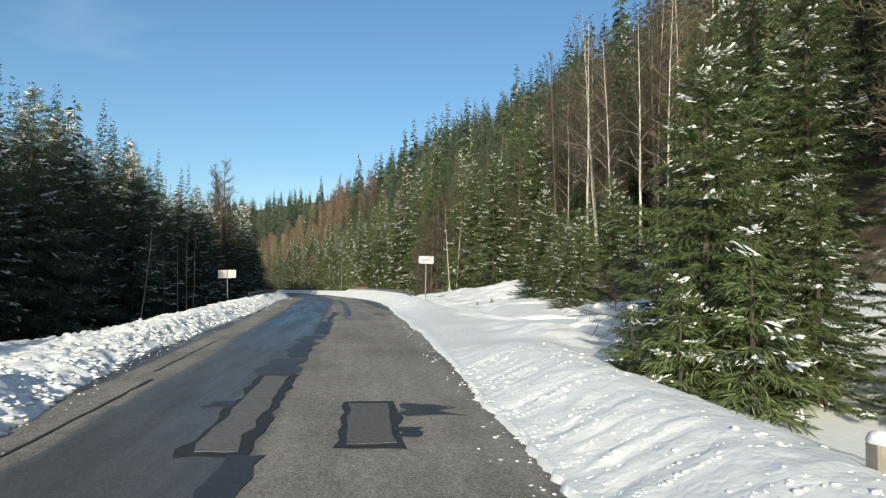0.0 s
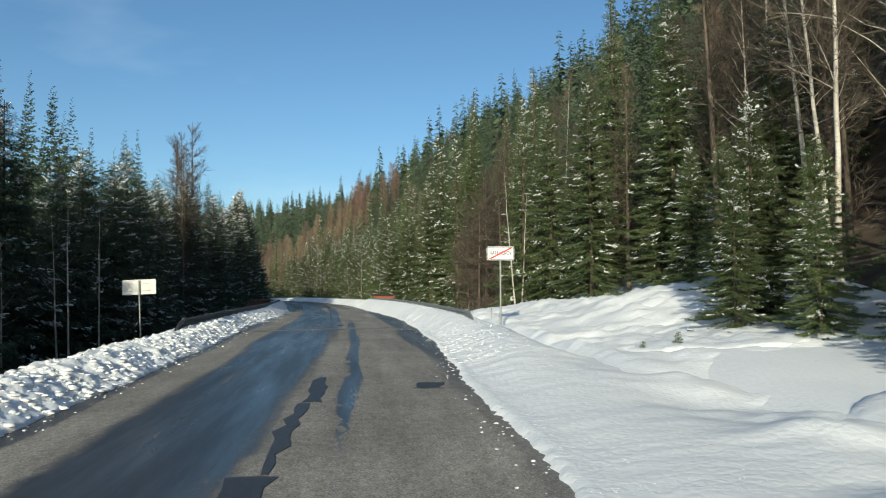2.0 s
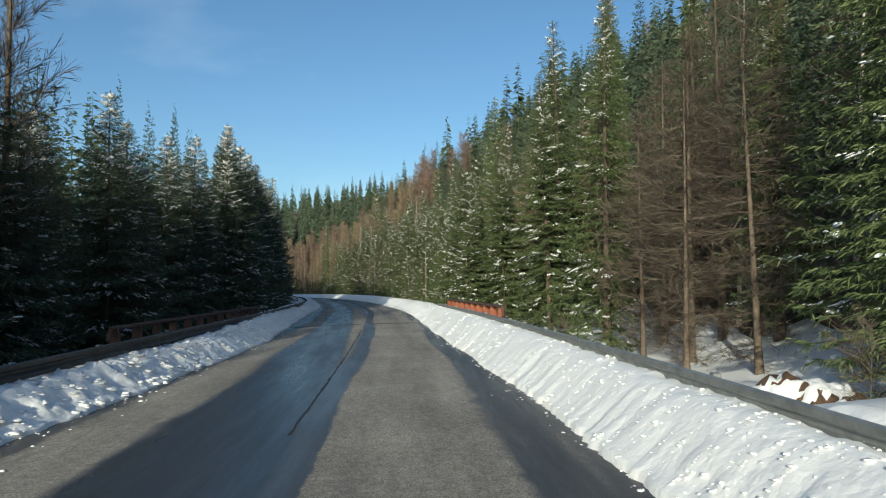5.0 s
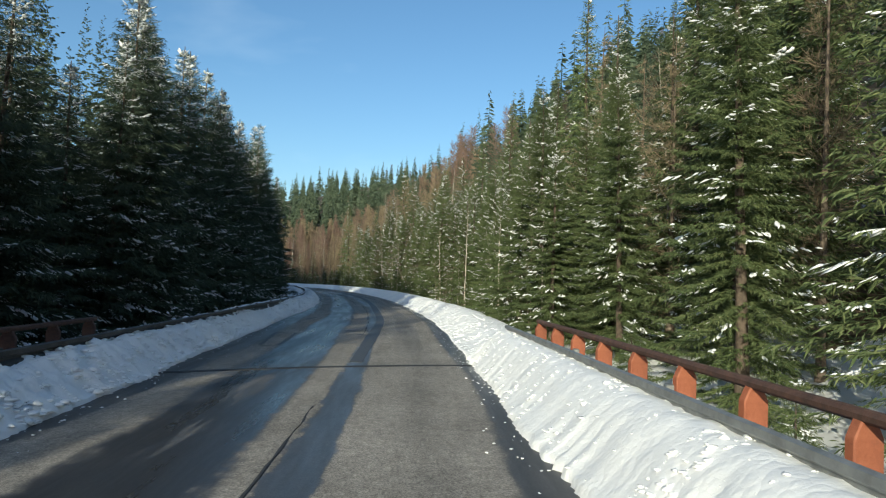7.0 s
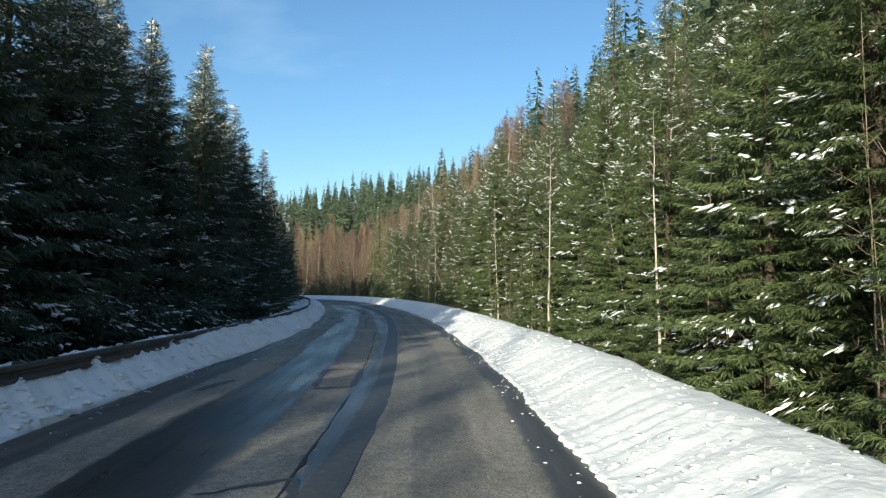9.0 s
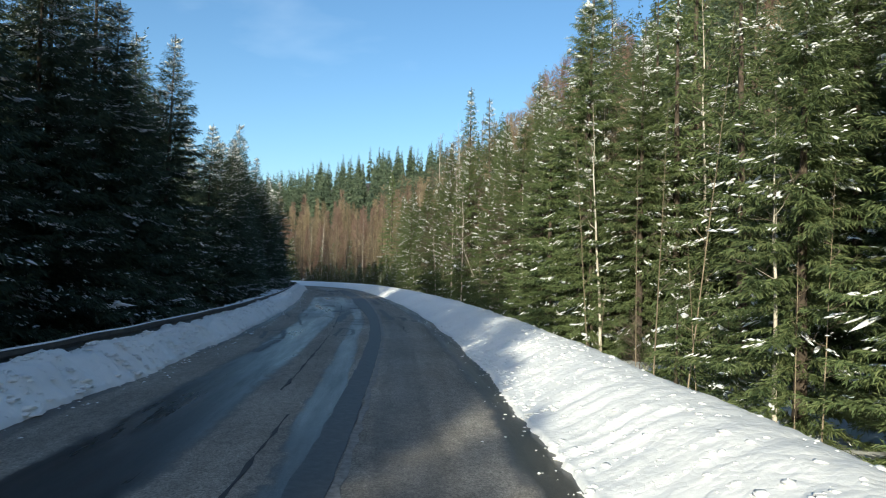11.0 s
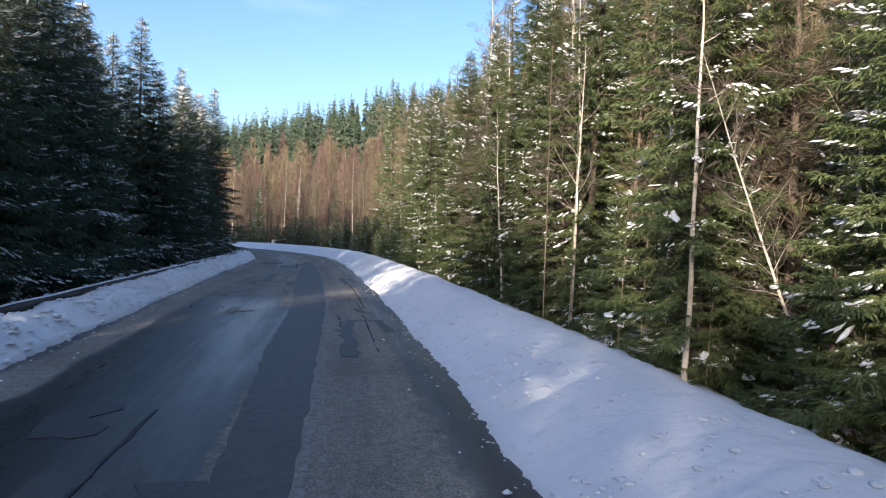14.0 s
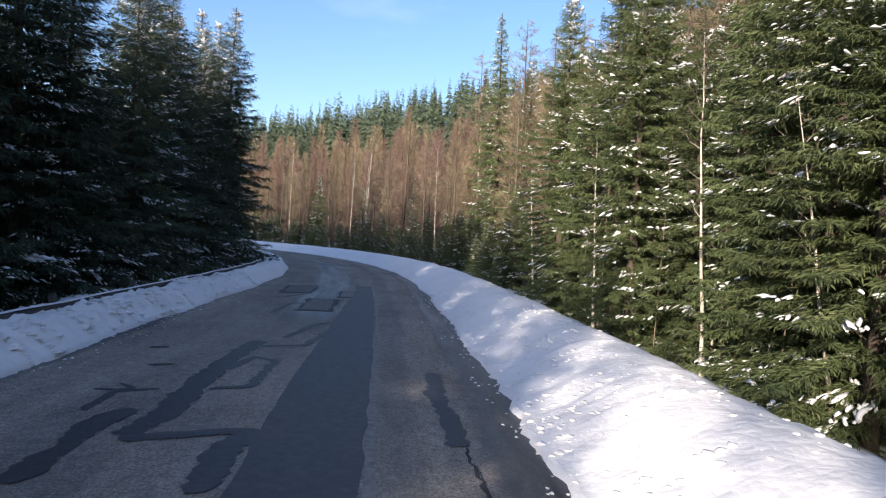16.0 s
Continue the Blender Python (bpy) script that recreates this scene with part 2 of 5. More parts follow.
def asphalt():
    """Worn grey-brown asphalt. The UV map runs in metres: u along the road, v across it (0 in the middle)."""
    m, n, l, b = material("worn_asphalt")
    uv = n.new("ShaderNodeUVMap")
    sep = n.new("ShaderNodeSeparateXYZ")
    l.new(uv.outputs["UV"], sep.inputs["Vector"])
    across = sep.outputs["Y"]
    long = n.new("ShaderNodeMapping")
    long.inputs["Scale"].default_value = (0.10, 1.0, 1.0)
    l.new(uv.outputs["UV"], long.inputs["Vector"])
    streak = noise_tex(n, l, 1.3, 6, 0.65, long.outputs["Vector"])
    blotch = noise_tex(n, l, 0.45, 6, 0.65, uv.outputs["UV"])
    grain = noise_tex(n, l, 30.0, 6, 0.85, uv.outputs["UV"])
    stones = n.new("ShaderNodeTexVoronoi")
    stones.inputs["Scale"].default_value = 55.0
    l.new(uv.outputs["UV"], stones.inputs["Vector"])
    tone = ramp(n, l, math_node(n, l, "ADD", math_node(n, l, "MULTIPLY", blotch, 0.5), math_node(n, l, "MULTIPLY", streak, 0.5)),
                [(0.36, (0.18, 0.17, 0.154)), (0.52, (0.28, 0.262, 0.235)), (0.68, (0.38, 0.355, 0.32))])
    coarse = noise_tex(n, l, 7.0, 6, 0.8, uv.outputs["UV"])
    tone = mix(n, l, 0.55, tone, ramp(n, l, coarse, [(0.36, (0.45, 0.45, 0.45)), (0.64, (1.5, 1.48, 1.45))]), "MULTIPLY")
    tone = mix(n, l, 0.85, tone, ramp(n, l, grain, [(0.36, (0.22, 0.22, 0.22)), (0.64, (1.75, 1.7, 1.65))]), "MULTIPLY")
    # damp bands where the melt water runs: beside the middle, in the tracks and along the snow
    broad = math_node(n, l, "MULTIPLY", math_node(n, l, "SUBTRACT", noise_tex(n, l, 0.55, 4, 0.6, long.outputs["Vector"]), 0.5), 1.3)
    ragged = math_node(n, l, "MULTIPLY", math_node(n, l, "SUBTRACT", noise_tex(n, l, 2.2, 6, 0.7, uv.outputs["UV"]), 0.5), 0.55)
    v = math_node(n, l, "ADD", across, math_node(n, l, "ADD", broad, ragged))

    def by_length(s0, s1, a, c):
        k_ = n.new("ShaderNodeMapRange")
        k_.interpolation_type = "SMOOTHSTEP"
        for name_, value in (("From Min", s0), ("From Max", s1), ("To Min", a), ("To Max", c)):
            k_.inputs[name_].default_value = value
        l.new(sep.outputs["X"], k_.inputs["Value"])
        return k_.outputs["Result"]

    wet = None
    for centre, half, amount in ((by_length(62, 92, -0.95, -1.55), by_length(62, 92, 1.15, 0.75), math_node(n, l, "MULTIPLY", by_length(16, 30, 0.75, 1.0), by_length(163, 170, 1.0, 0.12))),
                                 (1.12, by_length(28, 34, 0.002, 0.17), by_length(50, 60, 1.0, 0.0)), (0.35, 0.25, math_node(n, l, "MULTIPLY", by_length(40, 52, 0.0, 0.9), by_length(160, 168, 1.0, 0.0))),
                                 (-0.55, 0.75, math_node(n, l, "MULTIPLY", by_length(140, 152, 0.0, 0.92), by_length(163, 170, 1.0, 0.08))), (-0.3, 0.6, by_length(178, 184, 0.0, 0.9)), (3.75, by_length(40, 46, 0.45, 0.85), by_length(30, 44, 0.35, 0.95)), (-3.75, 0.55, 0.85), (1.75, 0.35, by_length(84, 100, 0.0, 0.30))):
        d = math_node(n, l, "DIVIDE", math_node(n, l, "ABSOLUTE", math_node(n, l, "SUBTRACT", v, centre)), half)
        k = n.new("ShaderNodeMapRange")
        k.interpolation_type = "SMOOTHSTEP"
        for name_, value in (("From Min", 1.16), ("From Max", 0.84), ("To Min", 0.0), ("To Max", 1.0)):
            k.inputs[name_].default_value = value
        l.new(d, k.inputs["Value"])
        one = math_node(n, l, "MULTIPLY", k.outputs["Result"], amount)
        wet = one if wet is None else math_node(n, l, "MAXIMUM", wet, one)
    gate = ramp(n, l, noise_tex(n, l, 0.9, 6, 0.7, long.outputs["Vector"]), [(0.30, (0.35, 0.35, 0.35)), (0.42, (1, 1, 1))])
    wet = math_node(n, l, "MULTIPLY", wet, gate)
    l.new(mix(n, l, math_node(n, l, "MULTIPLY", wet, 0.93), tone, (0.022, 0.023, 0.026)), b.inputs["Base Color"])
    r = n.new("ShaderNodeMapRange")
    r.inputs["To Min"].default_value, r.inputs["To Max"].default_value = 0.90, 0.27
    l.new(math_node(n, l, "MULTIPLY", wet, ramp(n, l, streak, [(0.4, (0.72, 0.72, 0.72)), (0.6, (1, 1, 1))])), r.inputs["Value"])
    l.new(r.outputs["Result"], b.inputs["Roughness"])
    bump(n, l, b, math_node(n, l, "ADD", stones.outputs["Distance"], math_node(n, l, "MULTIPLY", grain, 1.2)), 0.45, 0.008)
    flat = math_node(n, l, "MULTIPLY_ADD", wet, -0.36)
    flat.node.inputs[2].default_value = 0.45
    l.new(flat, [k for k in n if k.bl_idname == "ShaderNodeBump"][0].inputs["Strength"])
    return m


ASPHALT = asphalt()

# ---- the road's line ----
# distance along the road, heading to the left of north in degrees; and the height of its surface
TURNS = [(-90, 6.0), (0, 6.6), (20, 8.6), (40, 10.4),
         (60, 12.0), (80, 13.6), (96, 14.96), (100, 15.54), (102, 16.04), (107, 17.5), (112, 18.97), (118, 20.17), (120, 20.4), (140, 23.2), (160, 26.6),
         (178, 27.8), (190, 28.3), (204, 35.8), (220, 48.8), (240, 62.8), (262, 74.8), (300, 88.8), (420, 100.8)]
RISE = [(-90, -0.5), (0, 0.0), (20, 0.45), (41, 0.72), (53, 0.76), (68, 0.68), (82, 0.53), (96, 0.416), (98, 0.4), (107, 0.356), (114, 0.268), (118, 0.237), (130, 0.139), (146, 0.087), (168, -0.138), (200, -0.611), (260, -1.604), (420, -4.317)]
S = np.arange(-80.0, 400.5, 0.5)
theta = np.radians(np.interp(S, *zip(*TURNS)))
kernel = np.hanning(41) / np.hanning(41).sum()
theta = np.convolve(np.pad(theta, 20, "edge"), kernel, "valid")
LEVEL = np.convolve(np.pad(np.interp(S, *zip(*RISE)), 20, "edge"), kernel, "valid")
CX = np.concatenate([[0], np.cumsum(-np.sin((theta[1:] + theta[:-1]) / 2) * 0.5)])
CY = np.concatenate([[0], np.cumsum(np.cos((theta[1:] + theta[:-1]) / 2) * 0.5)])
zero = int(80 / 0.5)
SWAY = np.convolve(np.pad(np.interp(S, [0, 60, 92, 115, 140, 165], [0, 0.15, 0.10, 0.10, 0.27, 0.31]), 20, "edge"), kernel, "valid")
CX += -0.17 - CX[zero] + SWAY * np.cos(theta)
CY += -0.77 - CY[zero] + SWAY * np.sin(theta)


def along(s, d, h=0.0):
    """The place s metres along the road, d metres to the right of its middle and h above its surface."""
    t = np.interp(s, S, theta)
    return Vector((np.interp(s, S, CX) + d * math.cos(t), np.interp(s, S, CY) + d * math.sin(t), np.interp(s, S, LEVEL) + h))


def heading(s):
    return math.degrees(np.interp(s, S, theta))


def road_coords(x, y):
    """For arrays of places: distance along the road and to the right of its middle."""
    x, y = np.asarray(x, float), np.asarray(y, float)
    s, d = np.empty(x.shape), np.empty(x.shape)
    sx, sy, ss, st = CX[::4], CY[::4], S[::4], theta[::4]
    for i in range(0, len(x), 4000):
        dx, dy = x[i:i + 4000, None] - sx, y[i:i + 4000, None] - sy
        k = np.argmin(dx * dx + dy * dy, axis=1)
        rows = np.arange(len(k))
        ex, ey, tt = dx[rows, k], dy[rows, k], st[k]
        s[i:i + 4000] = ss[k] + (-np.sin(tt) * ex + np.cos(tt) * ey)
        far = np.hypot(ex, ey)
        side = np.cos(tt) * ex + np.sin(tt) * ey
        d[i:i + 4000] = np.where(side < 0, -far, far)
    return s, d


def smooth(a, b, v):
    t = np.clip((v - a) / (b - a), 0, 1)
    return t * t * (3 - 2 * t)


def waves(x, y, size, seed):
    """A cheap rolling unevenness between -1 and 1."""
    r = np.random.RandomState(seed)
    out = 0
    for k in range(5):
        a, f, p = r.uniform(0, 6.28), r.uniform(0.7, 1.9) / size, r.uniform(0, 6.28)
        out = out + np.sin((x * math.cos(a) + y * math.sin(a)) * 6.28 * f + p)
    return out / 5


# the hillside on the right: distance from the road's middle and height, before the bend and past it
HILL = [(14, 0), (18, 2), (20, 3.5), (27, 10), (35, 17), (45, 25.5), (60, 37), (80, 50), (110, 64), (150, 80), (400, 120)]
FAR_HILL = [(14, 0), (20, 2.5), (27, 6), (35, 9), (45, 14), (60, 20), (80, 27), (110, 37), (150, 50), (400, 90)]


def ground_level(s, d):
    """Height of the ground over the road's level: a bank that falls on the left, a hillside that climbs on the right."""
    s, d = np.asarray(s, float), np.asarray(d, float)
    left = -0.25 - 1.5 * smooth(-5.5, -11, d) - 2.0 * smooth(-11, -30, d) + 40 * smooth(-120, -420, d)
    clearing = smooth(4, 14, s) * (1 - smooth(60, 66, s))
    bridge = smooth(60, 66, s) * (1 - smooth(88, 96, s))
    right = 0.12 - 0.5 * smooth(5.8, 9, d) * (1 - clearing) - 0.9 * smooth(6.2, 10, d) * bridge + 0.35 * clearing * smooth(8, 16, d)
    right = right + 1.1 * np.exp(-((s - 45) / 5.5) ** 2 - ((d - 13.5) / 3.6) ** 2) + 0.30 * np.exp(-((s - 31 - 0.25 * d) / 3.6) ** 2) * smooth(5.5, 9, d) * (1 - smooth(22, 26, d))
    right = right + 0.5 * np.exp(-((s - 56) / 5) ** 2 - ((d - 11) / 2.5) ** 2)
    steep = np.interp(d, *zip(*HILL))
    gentle = np.interp(d, *zip(*FAR_HILL))
    bend = smooth(203, 246, s)
    hill = steep * (1 - bend) + gentle * bend * (1 - 0.25 * smooth(260, 320, s))
    h = np.where(d < 0, left, right + hill)
    rough = 0.22 * waves(s, d, 7, 3) + 0.10 * waves(s, d, 2.3, 5)
    h = h + rough * smooth(5.5, 9, np.abs(d)) * (1 - 0.6 * clearing * (d < 12))
    bed = smooth(5.6, 8.0, np.abs(d))          # under the road and its banks the sheet lies lower
    return -0.75 * (1 - bed) + h * bed


def mesh_object(name, verts, faces, mat, parent=None, smooth_shade=False, label=""):
    me = bpy.data.meshes.new(name)
    me.from_pydata([tuple(v) for v in verts] if not isinstance(verts, np.ndarray) else verts.tolist(), [], faces if isinstance(faces, list) else faces.tolist())
    me.materials.append(mat)
    if smooth_shade:
        me.shade_smooth()
    me.update()
    ob = new(name, me)
    if parent is not None:
        ob.parent = parent
    if label:
        ob["label"] = label
    return ob


def part(name, bm, mat, parent, label=""):
    me = bpy.data.meshes.new(name)
    bm.to_mesh(me)
    bm.free()
    me.materials.append(mat)
    ob = new(name, me)
    ob.parent = parent
    if label:
        ob["label"] = label
    return ob


def empty(name, m, label, category, group="", kind=""):
    ob = new(name)
    ob.matrix_world = m
    return tagged(ob, label, category, group, kind)


def box(bm, size, centre, turn=None, bevel=0.0):
    """A box with its edges rounded off, added to bm."""
    made = bmesh.ops.create_cube(bm, size=1.0, matrix=Matrix.Translation(centre) @ (turn or Matrix()) @ Matrix.Diagonal((*size, 1)))
    if bevel:
        edges = list({e for v in made["verts"] for e in v.link_edges})
        bmesh.ops.bevel(bm, geom=edges, offset=bevel, segments=1, affect="EDGES", profile=0.7)


def tube(bm, a, b, r1, r2, sides=8):
    a, b = Vector(a), Vector(b)
    m = Matrix.Translation((a + b) / 2) @ (b - a).to_track_quat("Z", "Y").to_matrix().to_4x4()
    bmesh.ops.create_cone(bm, cap_ends=True, segments=sides, radius1=r1, radius2=r2, depth=(b - a).length, matrix=m)


def grid_faces(rows, cols):
    i = np.arange(rows * cols).reshape(rows, cols)
    return np.stack([i[:-1, :-1], i[:-1, 1:], i[1:, 1:], i[1:, :-1]], -1).reshape(-1, 4)


# ---- ground, road and snow banks ----
xs = np.concatenate([-np.geomspace(2200, 150, 16), np.arange(-146, 92, 2.0), np.geomspace(96, 2200, 16)])
ys = np.concatenate([-np.geomspace(2200, 44, 12), np.arange(-40, 300, 2.0), np.geomspace(304, 2600, 18)])
gx, gy = np.meshgrid(xs, ys)
gx, gy = gx.ravel(), gy.ravel()
gs, gd = road_coords(gx, gy)
gz = np.interp(gs, S, LEVEL) + ground_level(gs, gd)
ground = mesh_object("ground", np.stack([gx, gy, gz], 1), grid_faces(len(ys), len(xs)), FOREST_SNOW, smooth_shade=True)
ground.data.materials.append(LITTER_FLOOR)
cell = np.arange(len(ys) * len(xs)).reshape(len(ys), len(xs))[:-1, :-1].ravel()
wooded = ((gd[cell] > 15.5) & (gd[cell] < 190)) | ((gd[cell] < -7.5) & (gd[cell] > -90))
ground.data.polygons.foreach_set("material_index", wooded.astype(np.int32))
tagged(ground, "forest floor of old snow and brown litter that climbs a hillside", "ground", kind="structure")


def strip(name, s_values, profile, mat, label, category, kind="structure", uv=False):
    """A sheet along the road: profile(s) gives arrays of d and h across it."""
    verts, cols = [], 0
    tt, cx, cy, lev = (np.interp(s_values, S, a) for a in (theta, CX, CY, LEVEL))
    for i, s in enumerate(s_values):
        d, h = profile(s)
        cols = len(d)
        verts.append(np.stack([cx[i] + d * np.cos(tt[i]), cy[i] + d * np.sin(tt[i]), lev[i] + h], 1))
    v = np.concatenate(verts)
    ob = mesh_object(name, v, grid_faces(len(s_values), cols), mat, smooth_shade=True)
    if uv:
        layer = ob.data.uv_layers.new(name="UVMap")
        dd = np.concatenate([profile(s)[0] for s in s_values])
        sv = np.repeat(s_values, cols)
        idx = np.array([lp.vertex_index for lp in ob.data.loops])
        layer.data.foreach_set("uv", np.stack([sv[idx], dd[idx]], 1).ravel())
    return tagged(ob, label, category, kind=kind)


ROAD_D = np.linspace(-4.2, 4.2, 29)
CROWN = 0.05 * (1 - (np.abs(ROAD_D) / 3.6) ** 2).clip(-1, 1) - 0.05
ROAD = strip("road", np.arange(-60, 360, 0.6), lambda s: (ROAD_D, CROWN + 0.003 * np.sin(s * 0.9 + ROAD_D * 1.7) * np.sin(s * 0.37)), ASPHALT,
      "worn grey asphalt road with damp melt-water bands", "road", uv=True)


def edge_noise(s, side):
    return (0.05 * math.sin(s * 0.9 + side) + 0.07 * noise.noise((s * 0.45, side * 9.0, 0)) + 0.07 * noise.noise((s * 1.9, side * 9.0, 2)) + 0.09 * noise.noise((s * 5.3, side * 9.0, 4)))


BANK_U = np.linspace(0, 1, 46) ** 1.15


def lumps(s, d, seed):
    """Crumbly plough snow: broad heaps with hard little clods on them."""
    out = []
    for q in d:
        a = noise.fractal((s * 0.7, q * 0.7, seed), 0.8, 2.0, 2)
        b = noise.noise((s * 3.1 + 0.4 * q, q * 3.4, seed + 5))
        c = noise.noise((s * 6.3, q * 6.1 - 0.5 * s, seed + 9))
        out.append(0.34 * a + 0.42 * b + 0.34 * c + 0.1)
    return np.array(out)


RIGHT_EDGE = [(-20, 3.35), (20, 3.5), (34, 3.5), (42, 3.9), (60, 4.05), (70, 3.6), (80, 3.3), (100, 3.35), (118, 3.4), (130, 3.6), (142, 3.45), (160, 3.3), (330, 3.5)]
LEFT_EDGE = [(-20, 2.7), (10, 2.9), (15, 3.6), (45, 3.45), (53, 3.9), (66, 3.5), (76, 3.3), (90, 4.0), (105, 4.3), (116, 3.7), (125, 3.35), (180, 3.4), (198, 2.65), (330, 2.9)]


RAIL_D = [(40, 5.65), (46, 5.6), (60, 5.2), (75, 4.65), (89.5, 4.3)]


def right_bank(s):
    inner = np.interp(s, *zip(*RIGHT_EDGE)) + edge_noise(s, 1)
    open_ = smooth(14, 19, s) * (1 - smooth(29, 40, s))      # the gap where a snowed-in track leaves the road
    late = smooth(90, 105, s)
    before = 1 - smooth(12, 17, s)
    railed = smooth(42, 48, s) * (1 - smooth(88, 93, s))
    crest = (inner + 1.75) * (1 - railed) + (np.interp(s, *zip(*RAIL_D)) - 0.14) * railed
    height = (0.52 + 0.14 * late + 0.06 * before) * (1 - open_) + 0.12 * open_
    height = height * (1 - railed) + np.interp(s, [42, 60, 75, 90], [0.66, 0.76, 0.88, 0.90]) * railed
    outer = 7.3 + 7.0 * open_
    d = inner + (outer - inner) * BANK_U
    up = smooth(inner - 0.15, crest, d)
    down = 1 - smooth(crest + 0.2, crest + 1.7, d)
    h = height * up * (down + (1 - down) * open_) - 0.02
    h = h + lumps(s, d, 1.0) * 0.065 * smooth(inner - 0.1, inner + 0.45, d) * (1 - 0.45 * open_)
    h = h + open_ * smooth(5, 7.5, d) * np.array([0.30 * noise.fractal((s * 0.42, q * 0.42, 3.3), 0.8, 2.0, 3) for q in d])
    ridge = np.exp(-((s - 19.5 - 0.30 * (d - 6)) / 1.9) ** 2) * smooth(5.2, 7.0, d) * (1 - smooth(12.5, 14.2, d))
    h = h + (0.42 + 0.22 * lumps(s, d, 12.0)) * ridge * open_
    h = np.maximum(h, 0.02 - 0.06 * smooth(inner + 1.2, inner + 2.4, d))
    h[0] = -0.10
    h[-1] -= 0.45 * (1 - open_) + 0.05
    return d, h


def left_bank(s):
    inner = -np.interp(s, *zip(*LEFT_EDGE)) - edge_noise(s, 4)
    late = smooth(112, 135, s)
    crest = inner - 1.05 + 0.45 * late
    entry = 1 - smooth(12, 24, s)
    heap = 1 - smooth(9, 13, s)
    d = inner + (-6.7 - 2.2 * entry - inner) * BANK_U
    up = smooth(-inner - 0.1, -crest, -d)
    down = 1 - smooth(-crest + 0.25, -crest + 1.9, -d) * (1 - 0.5 * entry)
    h = (0.42 + 0.12 * heap - 0.2 * entry * (1 - heap) + 0.20 * smooth(66, 92, s) - 0.19 * late) * up * down - 0.02 + lumps(s, d, 7.0) * 0.25 * smooth(-inner - 0.1, -inner + 0.35, -d)
    h[0] = -0.10
    h[-1] -= 0.35
    return d, h


BANK_S = np.concatenate([np.arange(-12, 188, 0.11), np.arange(188, 330, 0.8)])
strip("snow_bank", BANK_S, right_bank, SNOW, "ploughed white snow bank beside the asphalt, crumbly and sunlit", "snow bank")
strip("snow_bank", BANK_S, left_bank, SNOW, "low ploughed snow bank below the guard rail", "snow bank")



def field(s):
    """The open snow between the rail and the forest, lumpy and wind-crusted."""
    d = FIELD_D
    inside = smooth(31, 36, s) * (1 - smooth(58, 63, s)) * smooth(6.7, 7.5, d) * (1 - smooth(15.2, 16.4, d))
    rough_ = np.array([0.16 * noise.fractal((s * 0.55, q * 0.55, 2.2), 0.8, 2.0, 3) + 0.07 * noise.noise((s * 2.2, q * 2.3, 4.1)) + 0.035 * noise.noise((s * 5.1, q * 5.3, 8.0)) for q in d])
    return d, ground_level(np.full(len(d), s), np.maximum(d, 8.2)) + (0.12 + rough_) * inside - 0.25 * (1 - inside)


FIELD_D = np.linspace(6.7, 16.4, 70)
strip("snow_field", np.arange(31, 63.1, 0.15), field, SNOW, "open field of crusted white snow beside the road", "snow field")

# ---- guard rails and signs ----


def w_rail(name, s0, s1, line, mat, label, side, ends):
    """A steel guard rail: a ribbed beam along the road on posts, with a bent-down end."""
    def off(s):
        return float(np.interp(s, [k[0] for k in line], [k[1] for k in line]))

    def tall(s):
        return float(np.interp(s, [k[0] for k in line], [k[2] for k in line]))

    base = along(s0, off(s0))
    rail = empty(name, Matrix.Translation(base), label, "guard rail", "guard rails")
    shape = [(0.0, 0.0), (0.05, 0.02), (0.05, 0.09), (-0.01, 0.13), (-0.01, 0.18), (0.05, 0.22), (0.05, 0.29), (0.0, 0.31), (-0.03, 0.29), (-0.03, 0.02)]
    verts, n = [], len(shape)
    stations = np.concatenate([np.arange(s0, s0 + 3, 0.5), np.arange(s0 + 3, s1 + 0.01, 1.0)])
    for s in stations:
        sink = 0.55 * (1 - smooth(s0, s0 + ends[0], s)) + 0.3 * smooth(s1 - ends[1], s1, s)
        for k, hz in shape:
            verts.append(along(s, off(s) - side * k, tall(s) - 0.31 + hz - sink) - base)
    faces = [[i * n + k, i * n + (k + 1) % n, (i + 1) * n + (k + 1) % n, (i + 1) * n + k] for i in range(len(stations) - 1) for k in range(n)]
    faces += [list(range(n))[::-1], [(len(stations) - 1) * n + k for k in range(n)]]
    mesh_object("beam", verts, faces, mat, rail)
    if side < 0:
        # a thread of snow left lying on the beam
        cap, stops = [], np.arange(122, s1 - 2, 0.5)
        for s in stops:
            top = tall(s) + 0.012 + 0.012 * math.sin(s * 1.7) * math.sin(s * 0.31)
            for k, hz in ((0.052, 0.002), (0.04, 0.022), (0.01, 0.028), (-0.03, 0.004)):
                cap.append(along(s, off(s) - side * k, top + hz - 0.012) - base)
        mesh_object("snow_cap", cap, grid_faces(len(stops), 4), TREE_SNOW, rail, True)
    for s in np.arange(s0 + 2.5, s1 - 1, 4.0):
        bm = bmesh.new()
        more = 0.16 if side < 0 and s > 165 else 0.02
        box(bm, (0.10, 0.12, tall(s) + 0.48 + more), (0, 0, (tall(s) - 0.52 + more) / 2 + 0.02), bevel=0.012)
        ob = part("post", bm, mat, rail)
        ob.matrix_basis = Matrix.Translation(along(s, off(s) + side * 0.09) - base) @ pose(0, 0, 0, 0, 0, heading(s))
    return rail


